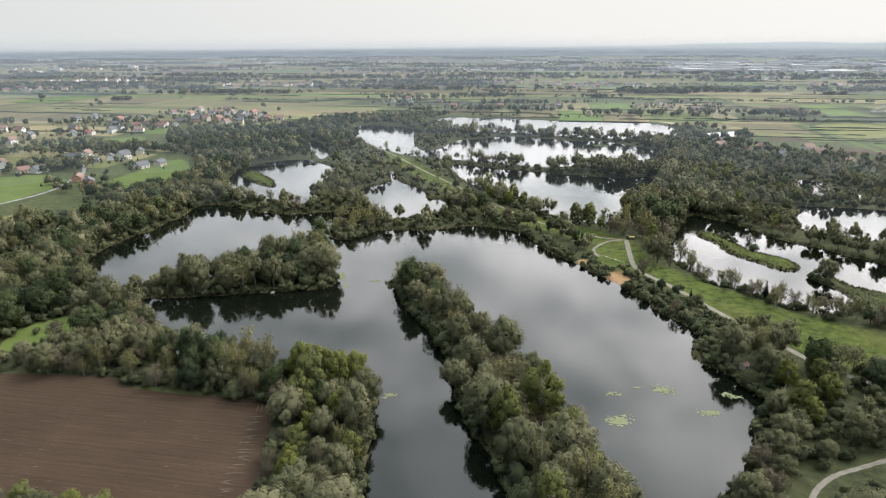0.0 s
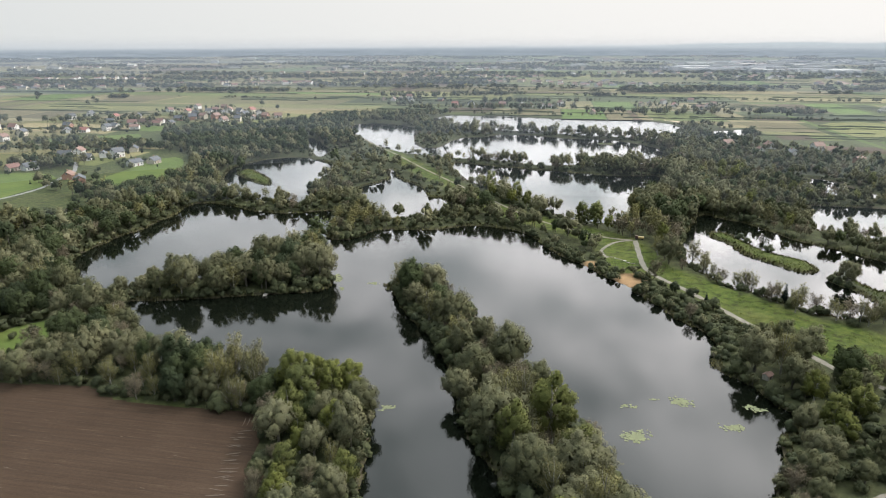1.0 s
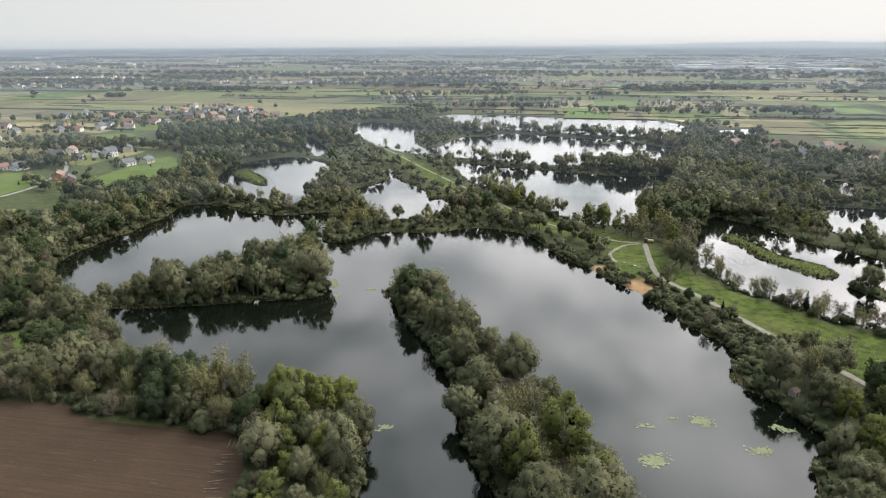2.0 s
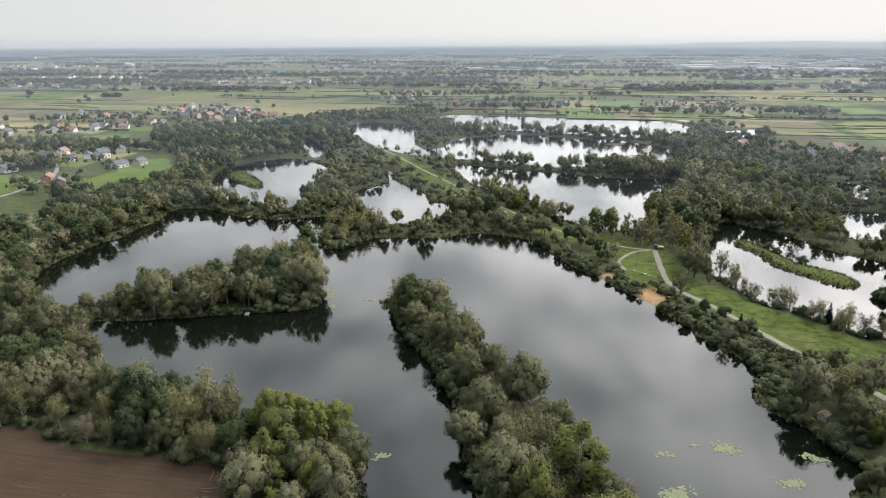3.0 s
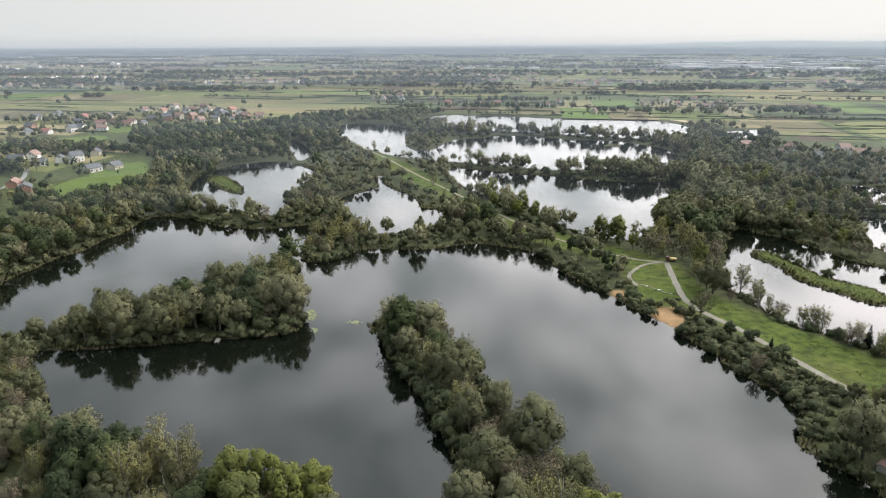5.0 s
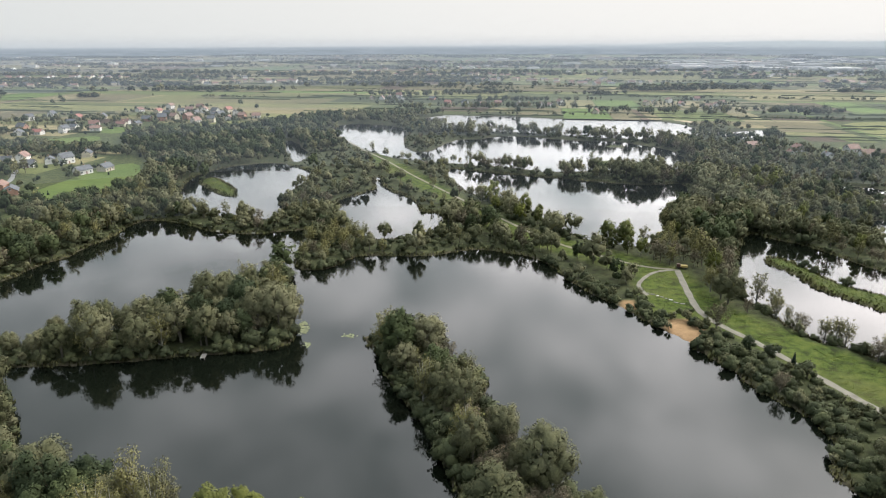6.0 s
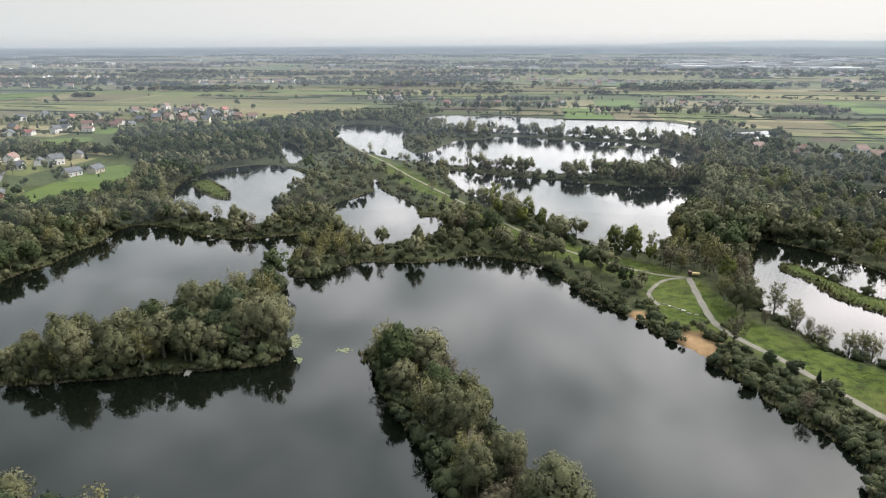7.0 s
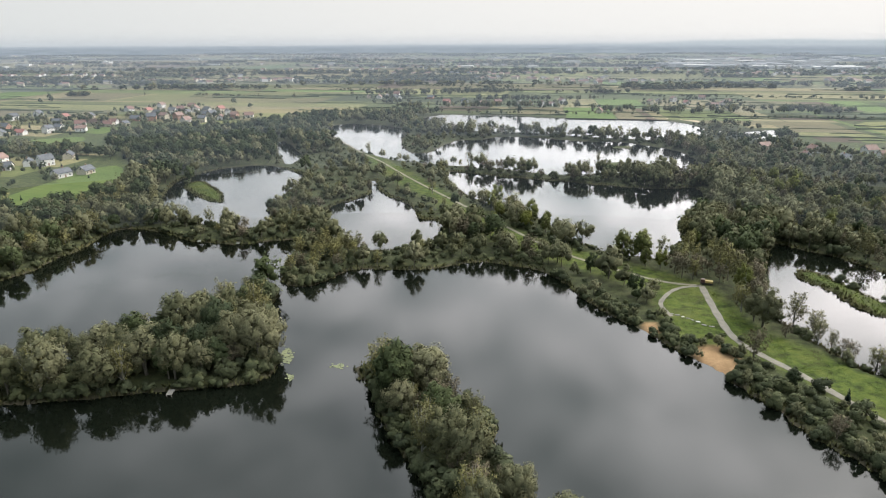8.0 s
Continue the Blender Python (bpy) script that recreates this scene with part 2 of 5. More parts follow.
GROUND, WATER = ground_material(), water_material()
SOIL = field_material("ploughed_soil", [(0.3, (0.035, 0.0225, 0.0148)), (0.7, (0.052, 0.0345, 0.0235))], 0.03, 1.1, 9.5, 0.32, 0.6, (0.17, 0.13, 0.09))
GREEN = field_material("mown_grass", [(0.3, (0.060, 0.088, 0.022)), (0.7, (0.088, 0.112, 0.030))], 0.04, 2.5, 25, 0.2)
YELLOW = field_material("stubble_grass", [(0.3, (0.11, 0.115, 0.04)), (0.7, (0.15, 0.15, 0.055))], 0.04, 2.0, -30, 0.25)
PARCELS = parcel_material()
GRAVEL = surface("gravel", [(0.3, (0.108, 0.096, 0.078)), (0.7, (0.175, 0.158, 0.13))], 0.5, 0.95, 4.0)
TRACK = surface("trodden_earth", [(0.3, (0.12, 0.105, 0.075)), (0.7, (0.19, 0.17, 0.125))], 0.4, 0.95, 3.0)
ASPHALT = surface("grey_asphalt", [(0.3, (0.12, 0.12, 0.12)), (0.7, (0.22, 0.22, 0.21))], 0.3, 0.9)
CONCRETE = surface("pale_concrete", [(0.3, (0.32, 0.31, 0.29)), (0.7, (0.48, 0.46, 0.43))], 0.6, 0.85)
PLANK = surface("grey_planks", [(0.3, (0.22, 0.20, 0.17)), (0.7, (0.38, 0.35, 0.30))], 1.2, 0.85)
PLASTER = [surface("white_plaster", [(0.3, (0.46, 0.45, 0.42)), (0.7, (0.62, 0.61, 0.58))], 0.4, 0.8),
           surface("cream_plaster", [(0.3, (0.36, 0.32, 0.24)), (0.7, (0.48, 0.44, 0.34))], 0.4, 0.8),
           surface("brick_wall", [(0.3, (0.24, 0.13, 0.09)), (0.7, (0.34, 0.19, 0.13))], 0.6, 0.85)]
ROOF = [surface("red_roof_tiles", [(0.3, (0.105, 0.050, 0.038)), (0.7, (0.165, 0.078, 0.058))], 0.5, 0.75),
        surface("grey_roof_tiles", [(0.3, (0.035, 0.038, 0.044)), (0.7, (0.085, 0.088, 0.096))], 0.5, 0.7),
        surface("brown_roof_tiles", [(0.3, (0.13, 0.075, 0.055)), (0.7, (0.22, 0.13, 0.10))], 0.5, 0.75),
        surface("bright_red_roof", [(0.3, (0.19, 0.060, 0.042)), (0.7, (0.25, 0.090, 0.066))], 0.5, 0.65)]
DARK_GLASS = surface("dark_window_glass", [(0.3, (0.02, 0.025, 0.03)), (0.7, (0.04, 0.045, 0.05))], 0.5, 0.15, bump=0.0)
TURF = foliage("grass_tufts", (0.110, 0.134, 0.032), (0.080, 0.104, 0.026), joined=True)
REED = foliage("reed_blades", (0.105, 0.098, 0.048), (0.065, 0.070, 0.030), joined=True)
LILY = foliage("lily_pads", (0.19, 0.20, 0.125), (0.145, 0.155, 0.095), joined=True, translucent=0.05)


# ---- building helpers ----
def part(name, bm, mat, parent=None, label=""):
    """One bmesh as one mesh object under a thing or a part."""
    me = bpy.data.meshes.new(name)
    bm.to_mesh(me)
    bm.free()
    for m in (mat if isinstance(mat, (list, tuple)) else [mat]):
        me.materials.append(m)
    ob = new(name, me)
    ob.parent = parent
    return tagged(ob, label)


def mesh_from(name, verts, tris, mats, normals=None, mat_index=None, values=None, quads=False):
    """A mesh from numpy arrays."""
    me = bpy.data.meshes.new(name)
    n, k = len(tris), (4 if quads else 3)
    me.vertices.add(len(verts))
    me.vertices.foreach_set("co", np.asarray(verts, np.float32).ravel())
    me.loops.add(n * k)
    me.loops.foreach_set("vertex_index", np.asarray(tris, np.int32).ravel())
    me.polygons.add(n)
    me.polygons.foreach_set("loop_start", np.arange(0, n * k, k, dtype=np.int32))
    if mat_index is not None:
        me.polygons.foreach_set("material_index", np.asarray(mat_index, np.int32))
    for key, v in (values or {}).items():
        a = me.attributes.new(key, "FLOAT", "POINT")
        a.data.foreach_set("value", np.asarray(v, np.float32))
    for m in mats:
        me.materials.append(m)
    me.update(calc_edges=True)
    me.validate()
    if normals is not None:
        me.polygons.foreach_set("use_smooth", np.ones(n, bool))
        me.normals_split_custom_set_from_vertices(np.asarray(normals, np.float32).tolist())
    return me


def box(bm, sx, sy, sz, m=Matrix()):
    """A box standing on z = 0 of m."""
    bmesh.ops.create_cube(bm, size=1, matrix=m @ Matrix.Translation((0, 0, sz / 2)) @ Matrix.Diagonal((sx, sy, sz, 1)))
    return bm


def smooth_line(points, rounds=2, closed=True):
    """Corner cutting: turns a coarse outline into a soft one."""
    p = np.array(points, float)
    for _ in range(rounds):
        q = np.roll(p, -1, 0) if closed else p[1:]
        a = p if closed else p[:-1]
        cut = np.stack([a * 0.75 + q * 0.25, a * 0.25 + q * 0.75], 1).reshape(-1, 2)
        p = cut if closed else np.vstack([p[:1], cut, p[-1:]])
    return p


def inside(poly, pts):
    poly = np.asarray(poly, float)
    hit = np.zeros(len(pts), bool)
    lo, hi = poly.min(0), poly.max(0)
    near = np.where((pts >= lo).all(1) & (pts <= hi).all(1))[0]
    if not len(near):
        return hit
    x, y = pts[near, 0], pts[near, 1]
    res = np.zeros(len(near), bool)
    for (x0, y0), (x1, y1) in zip(poly, np.roll(poly, -1, 0)):
        if y0 != y1:
            res ^= ((y0 > y) != (y1 > y)) & (x < (x1 - x0) * (y - y0) / (y1 - y0) + x0)
    hit[near] = res
    return hit


def line_gap(poly, pts, closed=True, reach=40.0):
    """The distance of points from a line, no more than reach."""
    poly = np.asarray(poly, float)
    d = np.full(len(pts), reach)
    lo, hi = poly.min(0) - reach, poly.max(0) + reach
    near = np.where((pts >= lo).all(1) & (pts <= hi).all(1))[0]
    if not len(near):
        return d
    q, best = pts[near], np.full(len(near), reach**2)
    ends = np.roll(poly, -1, 0) if closed else poly[1:]
    for a, b in zip(poly if closed else poly[:-1], ends):
        ab = b - a
        t = np.clip(((q - a) @ ab) / max(ab @ ab, 1e-9), 0, 1)[:, None]
        best = np.minimum(best, ((q - a - t * ab) ** 2).sum(1))
    d[near] = np.sqrt(best)
    return d


# ---- the plan: waters, islands, open ground, ways ----
MAIN_SHORE = [(-25, 40), (-22, 80), (-17, 110), (-18, 121), (-20, 136), (-21, 146), (-18, 154), (-23, 157), (-26, 169), (-28, 171), (-32, 169),
              (-43, 168), (-57, 173), (-68, 177), (-77, 174), (-85, 179), (-95, 185), (-112, 209), (-120, 220), (-137, 227), (-148, 227), (-151, 231),
              (-139, 233), (-126, 234), (-110, 236), (-89, 239), (-70, 242), (-55, 244), (-47, 249), (-51, 262), (-59, 284), (-60, 300), (-61, 312),
              (-66, 318), (-73, 300), (-77, 291), (-88, 281), (-93, 268), (-106, 260), (-128, 252), (-144, 245), (-156, 243)]
WEST_SHORE = [(-177, 270), (-179, 294), (-178, 318), (-171, 335), (-166, 353), (-162, 378), (-165, 398), (-146, 398), (-127, 384), (-114, 375),
              (-95, 372), (-82, 378), (-68, 381), (-63, 370), (-67, 353), (-67, 335), (-65, 324), (-58, 318), (-48, 319), (-44, 331), (-32, 340),
              (-15, 336), (1, 338), (11, 346), (28, 344), (42, 334), (47, 323), (50, 308)]
EAST_SHORE = [(59, 289), (67, 275), (72, 261), (75, 258), (80, 252), (80, 245), (82, 239), (86, 228), (86, 222), (92, 212), (97, 201), (90, 187),
              (88, 179), (91, 175), (95, 167), (95, 160), (99, 155), (100, 152), (92, 146), (88, 136), (79, 121), (77, 117), (67, 109), (66, 108),
              (60, 85), (62, 40)]
WATERS = {
    "main": MAIN_SHORE + WEST_SHORE + EAST_SHORE,
    "north_west": [(-173, 472), (-178, 522), (-170, 543), (-155, 563), (-136, 572), (-121, 563), (-96, 535), (-91, 519), (-95, 471), (-99, 442),
                   (-93, 427), (-89, 402), (-97, 396), (-115, 404), (-130, 406), (-152, 432)],
    "middle": [(-67, 430), (-58, 453), (-43, 471), (-44, 493), (-48, 514), (-42, 511), (-35, 475), (-20, 452), (-13, 430), (-15, 415), (-3, 415),
               (1, 402), (-1, 379), (-16, 366), (-27, 362), (-33, 361), (-40, 367), (-47, 374), (-57, 385)],
    "small": [(-154, 693), (-143, 689), (-126, 645), (-112, 609), (-111, 571), (-119, 573), (-135, 620)],
    "north": [(-126, 789), (-104, 828), (-66, 810), (-37, 782), (-36, 704), (-32, 636), (-17, 615), (-3, 636), (6, 674), (20, 695), (41, 694),
              (58, 721), (90, 711), (116, 693), (141, 681), (166, 680), (185, 660), (201, 633), (206, 612), (196, 562), (173, 522), (154, 538),
              (123, 535), (93, 525), (71, 530), (55, 546), (25, 555), (8, 568), (-14, 575), (-36, 590), (-54, 610), (-83, 660)],
    "centre": [(1, 550), (30, 532), (54, 519), (77, 511), (98, 499), (124, 489), (140, 482), (165, 493), (160, 463), (145, 426), (125, 392),
               (112, 372), (97, 350), (88, 349), (79, 354), (72, 360), (66, 372), (60, 384), (54, 400), (45, 432), (33, 440), (22, 455), (10, 484)],
    "far": [(7, 917), (47, 902), (87, 902), (125, 880), (160, 860), (201, 872), (238, 865), (263, 845), (276, 815), (284, 776), (271, 735), (241, 692),
            (213, 684), (188, 698), (159, 706), (131, 718), (103, 738), (71, 746), (39, 756), (7, 770), (-38, 845), (-16, 883)],
    "east": [(152, 374), (161, 362), (173, 351), (179, 329), (187, 312), (197, 303), (203, 289), (214, 276), (233, 261), (232, 240), (213, 230),
             (197, 237), (189, 241), (179, 248), (180, 259), (168, 261), (168, 253), (173, 247), (174, 228), (160, 216), (150, 218), (146, 224),
             (141, 222), (137, 227), (133, 239), (128, 245), (120, 250), (116, 264), (115, 280), (115, 288), (122, 311), (134, 334)],
    "north_east": [(229, 397), (245, 391), (283, 382), (317, 364), (276, 303), (236, 311), (221, 322), (215, 329), (206, 330), (208, 348)],
    "far_east": [(257, 477), (284, 477), (291, 437), (292, 413), (273, 407), (260, 425), (252, 453)],
    "west_channel": [(-330, 170), (-290, 215), (-218, 278), (-220, 292), (-222, 311), (-232, 346), (-239, 379), (-230, 390), (-215, 387), (-211, 367),
                     (-215, 354), (-213, 333), (-209, 301), (-206, 276), (-203, 256), (-285, 190)],
    "back_water": [(279, 761), (312, 741), (355, 765), (354, 740), (313, 695), (290, 700), (288, 720)],
}
ISLANDS = {
    "long_spit": [(-27, 256), (-20, 240), (-14, 223), (-7, 208), (-1, 191), (4, 173), (6, 155), (9, 141), (14, 129), (16, 117), (18, 110), (18, 80),
                  (20, 20), (56, 20), (52, 80), (41, 104), (42, 113), (43, 123), (40, 133), (37, 145), (34, 156), (30, 171), (23, 179), (19, 197),
                  (13, 212), (12, 229), (2, 240), (-6, 251), (-20, 254)],
    "reed_islet": [(-168, 498), (-162, 515), (-146, 493), (-134, 476), (-128, 453), (-136, 455), (-149, 472)],
    "grass_islet": [(144, 332), (153, 334), (155, 319), (157, 299), (167, 291), (173, 282), (167, 268), (158, 271), (153, 284), (146, 294), (146, 313),
                    (142, 322)],
    "far_grass": [(118, 572), (140, 578), (165, 567), (180, 556), (170, 549), (140, 559), (120, 563)],
    "far_islet": [(150, 652), (160, 656), (171, 650), (168, 642), (155, 643)],
}
FIELDS = {
    "ploughed": [(-330, 175), (-144, 168), (-121, 167), (-104, 166), (-100, 160), (-85, 156), (-65, 154), (-47, 151), (-46, 141), (-44, 121), (-43, 108),
                 (-46, 92), (-80, 106), (-115, 111), (-160, 115), (-330, 122)],
    "grass_clearing": [(-158, 186), (-160, 205), (-144, 216), (-135, 209), (-140, 192), (-150, 183)],
    "west_field": [(-317, 391), (-380, 477), (-357, 484), (-338, 497), (-300, 483), (-288, 444), (-294, 426), (-295, 400)],
    "yellow_field": [(-285, 347), (-275, 362), (-264, 389), (-252, 365), (-254, 331), (-261, 319)],
    "village_green": [(-431, 668), (-409, 686), (-378, 702), (-350, 722), (-331, 689), (-347, 667), (-368, 646), (-388, 627), (-395, 614)],
    "brown_strip": [(-428, 873), (-382, 866), (-361, 848), (-350, 822), (-395, 814)],
    "green_strip": [(-380, 782), (-343, 797), (-312, 767), (-323, 753), (-351, 731)],
    "ochre_field": [(-300, 797), (-243, 858), (-226, 817), (-219, 775), (-284, 771)],
    "yellow_plain": [(463, 811), (540, 827), (560, 740), (445, 672), (440, 703), (443, 746)],
    "garden_green": [(360, 640), (385, 636), (375, 622), (352, 622)],
    "house_field": [(-264, 438), (-260, 497), (-257, 558), (-239, 567), (-219, 523), (-211, 472), (-216, 432), (-238, 426)],
}
MEADOWS = {
    "east_meadow": [(76, 301), (90, 318), (100, 319), (102, 297), (101, 275), (110, 264), (119, 246), (125, 239), (138, 215), (148, 210), (162, 195),
                    (190, 180), (190, 150), (152, 160), (143, 167), (131, 173), (122, 185), (115, 200), (107, 223), (101, 244), (89, 264), (76, 267)],
    "dam": [(-66, 616), (-49, 602), (-19, 529), (1, 479), (17, 430), (31, 398), (51, 368), (74, 343), (100, 319), (82, 306), (57, 337), (32, 361),
            (10, 412), (-12, 470), (-40, 530)],
    "south_east": [(88, 111), (98, 118), (116, 125), (135, 131), (150, 100), (160, 60), (90, 60)],
}
BEACHES = [[(76, 261), (82, 265), (86, 261), (85, 253), (81, 247), (78, 251)], [(67, 281), (71, 281), (71, 276), (67, 275)]]
WAYS = {
    "path": ([(99, 315), (94, 289), (91, 270), (95, 258), (101, 246), (108, 224), (112, 212), (120, 192), (125, 176), (130, 169), (138, 160), (150, 150)], 2.5),
    "dam_path": ([(99, 315), (85, 319), (72, 333), (52, 355), (35, 392), (5, 458), (-23, 521), (-48, 586), (-67, 622), (-94, 692), (-124, 767)], 1.9),
    "loop_path": ([(98, 315), (88, 313), (78, 300), (77, 294), (78, 287)], 1.6),
    "south_path": ([(84, 100), (88, 109), (93, 114), (99, 118), (105, 120), (116, 124), (129, 129), (160, 138)], 1.4),
    "grass_dyke": ([(480, 990), (470, 890), (450, 792), (437, 720), (428, 660), (418, 600)], 7.0),
    "lane": ([(-330, 330), (-306, 376), (-297, 400), (-290, 419), (-287, 443), (-296, 481), (-295, 494), (-320, 540)], 3.2),
}
WATERS = {k: smooth_line(v) for k, v in WATERS.items()}
ISLANDS = {k: smooth_line(v) for k, v in ISLANDS.items()}
FIELDS = {k: smooth_line(v, 1) for k, v in FIELDS.items()}
MEADOWS = {k: smooth_line(v) for k, v in MEADOWS.items()}
BEACHES = [smooth_line(v) for v in BEACHES]
WAYS = {k: (smooth_line(v, 3, False), w) for k, (v, w) in WAYS.items()}


WETLAND = smooth_line([(-330, 180), (-150, 168), (-45, 152), (-42, 60), (-20, 30), (60, 20), (170, 60), (190, 150), (245, 195), (320, 250), (450, 300), (480, 520),
                       (380, 560), (300, 640), (345, 700), (330, 775), (290, 800), (0, 930), (-90, 905), (-150, 890), (-190, 800), (-270, 750), (-330, 720),
                       (-262, 605), (-205, 525), (-203, 440), (-232, 402), (-250, 330), (-262, 300)], 1)


def wobble(pts):
    """Small natural unevenness along every bank."""
    x, y = pts[:, 0], pts[:, 1]
    dx = np.sin(x * 0.31 + y * 0.17) * 0.7 + np.sin(x * 0.83 - y * 0.71 + 2) * 0.45 + np.sin(x * 0.11 + 1.3 * np.sin(y * 0.09)) * 0.9
    dy = np.sin(y * 0.29 - x * 0.13 + 1) * 0.7 + np.sin(y * 0.91 + x * 0.62) * 0.45
    return pts + np.stack([dx, dy], 1)


def shore_gap(pts):
    """Metres from the nearest bank: above 0 on land, below 0 in water."""
    q = wobble(pts)
    best = np.full(len(q), 40.0)
    for poly in WATERS.values():
        d, wet = line_gap(poly, q), inside(poly, q)
        best = np.minimum(best, np.where(wet, -d, d))
    for poly in ISLANDS.values():
        d, dry = line_gap(poly, q), inside(poly, q)
        best = np.maximum(best, np.where(dry, d, -d))
    return best


LAND = 0.9


def land_height(gap):
    return np.where(gap > 0, 0.10 + (LAND - 0.10) * np.clip(gap / 4.0, 0, 1) ** 0.7, -np.clip(-gap * 0.45, 0, 2.5) + 0.10)


# ---- ground and water ----
def spaced(stops):
    """Grid lines from (until, step) pairs."""
    out = [stops[0][0]]
    for until, step in stops[1:]:
        while out[-1] < until:
            out.append(out[-1] + step)
    return np.array(out)


def build_ground():
    half = spaced([(0, 0), (250, 2.4), (420, 6), (900, 24), (5200, 250)])
    xs = np.concatenate([-half[:0:-1], half])
    ys = spaced([(-900, 0), (-20, 110), (60, 10), (420, 2.4), (640, 4), (920, 7), (1300, 40), (5200, 250)])
    gx, gy = np.meshgrid(xs, ys)
    pts = np.stack([gx.ravel(), gy.ravel()], 1)
    gap = shore_gap(pts)
    z = land_height(gap)
    verts = np.column_stack([pts, z])
    nx, ny = len(xs), len(ys)
    i = (np.arange(ny - 1)[:, None] * nx + np.arange(nx - 1)[None]).ravel()
    me = mesh_from("ground", verts, np.stack([i, i + 1, i + nx + 1, i + nx], 1), [GROUND], quads=True)
    me.polygons.foreach_set("use_smooth", np.ones(len(me.polygons), bool))
    cover = np.zeros((len(pts), 4), np.float32)
    for poly in [v for k, v in MEADOWS.items() if k != "south_east"]:
        d = line_gap(poly, pts, reach=6)
        cover[:, 0] = np.maximum(cover[:, 0], np.where(inside(poly, pts), 1.0, np.clip(1 - d / 4, 0, 1) * 0.6))
    cover[:, 0] = np.maximum(cover[:, 0], ~inside(WETLAND, pts) * 0.35)
    for k in ("grass_islet", "reed_islet", "far_grass", "far_islet"):
        cover[:, 0] = np.maximum(cover[:, 0], inside(ISLANDS[k], pts) * 0.7)
    cover[:, 1] = np.where(gap < 2.0, np.clip(1 - gap / 2.0, 0, 1), 0)
    for poly in BEACHES:
        cover[:, 2] = np.maximum(cover[:, 2], np.where(inside(poly, pts), 1.0, np.clip(1 - line_gap(poly, pts, reach=6) / 0.8, 0, 1)))
    cover[:, 3] = 1
    a = me.attributes.new("cover", "FLOAT_COLOR", "POINT")
    a.data.foreach_set("color", cover.ravel())
    tagged(new("ground", me), "flat wetland ground with scrub, grass and muddy banks", "ground", kind="structure")


def flat_sheet(name, poly, z, mat):
    bm = bmesh.new()
    f = bm.faces.new([bm.verts.new((x, y, z)) for x, y in poly])
    if f.calc_area() and sum(a[0] * b[1] - a[1] * b[0] for a, b in zip(poly, np.roll(poly, -1, 0))) < 0:
        f.normal_flip()
    bmesh.ops.triangulate(bm, faces=bm.faces[:])
    return part(name, bm, mat)


def build_water():
    """One level sheet a pond, a little wider than its bank so that the ground cuts the shoreline."""
    for key, poly in WATERS.items():
        lo, hi = poly.min(0) - 6, poly.max(0) + 6
        xs, ys = np.arange(lo[0], hi[0] + 4, 4.0), np.arange(lo[1], hi[1] + 4, 4.0)
        gx, gy = np.meshgrid(xs, ys)
        pts = np.stack([gx.ravel(), gy.ravel()], 1)
        keep = inside(poly, pts) | (line_gap(poly, pts, reach=12) < 7)
        other = np.zeros(len(pts), bool)
        for k2, p2 in WATERS.items():
            if k2 < key:
                other |= inside(p2, pts) | (line_gap(p2, pts, reach=12) < 7)
        keep &= ~other
        nx = len(xs)
        i = (np.arange(len(ys) - 1)[:, None] * nx + np.arange(nx - 1)[None]).ravel()
        quads = np.stack([i, i + 1, i + nx + 1, i + nx], 1)
        quads = quads[keep[quads].all(1)]
        me = mesh_from("water", np.column_stack([pts, np.zeros(len(pts))]), quads, [WATER], quads=True)
        tagged(new("water", me), "still grey-green pond water mirroring the cloudy sky", "water", kind="structure")


def build_way(name, line, width, z, mat, label):
    line = np.asarray(line)
    d = np.gradient(line, axis=0)
    side = np.stack([-d[:, 1], d[:, 0]], 1) / np.linalg.norm(d, axis=1)[:, None]
    wob = 1 + 0.12 * np.sin(np.arange(len(line)) * 1.7)
    bm = bmesh.new()
    rows = []
    for p, s, w in zip(line, side, wob):
        rows.append([bm.verts.new((*(p + s * k * width / 2 * w), z + (0.02 if abs(k) < 1 else -0.05))) for k in (-1, -0.85, 0, 0.85, 1)])
    for a, b in zip(rows, rows[1:]):
        for k in range(4):
            f = bm.faces.new((a[k], b[k], b[k + 1], a[k + 1]))
    bmesh.ops.recalc_face_normals(bm, faces=bm.faces[:])
    ob = part(name, bm, mat)
    if ob.data.polygons[0].normal.z < 0:
        ob.data.flip_normals()
    return tagged(ob, label, "path", kind="structure")


def build_ploughed():
    """Soil laid in low ridges."""
    poly = FIELDS["ploughed"]
    slope = -0.165
    bm_v, faces = [], []
    rows = np.arange(-30, 200, 0.45)
    cols = np.linspace(-330, -42, 60)
    rng = np.random.default_rng(4)
    amp = rng.uniform(0.02, 0.11, len(rows))
    for r, y in enumerate(rows):
        for c, x in enumerate(cols):
            bm_v.append((x, y + slope * (x + 100), LAND + 0.06 + (amp[r] if r % 2 else 0) + rng.uniform(0, 0.02)))
    v = np.array(bm_v)
    nx = len(cols)
    i = (np.arange(len(rows) - 1)[:, None] * nx + np.arange(nx - 1)[None]).ravel()
    q = np.stack([i, i + 1, i + nx + 1, i + nx], 1)
    mid = v[q].mean(1)[:, :2]
    me = mesh_from("ploughed_field", v, q[inside(poly, mid)], [SOIL], quads=True)
    tagged(new("ploughed_field", me), "bare brown ploughed field with fine parallel furrows", "field", kind="structure")


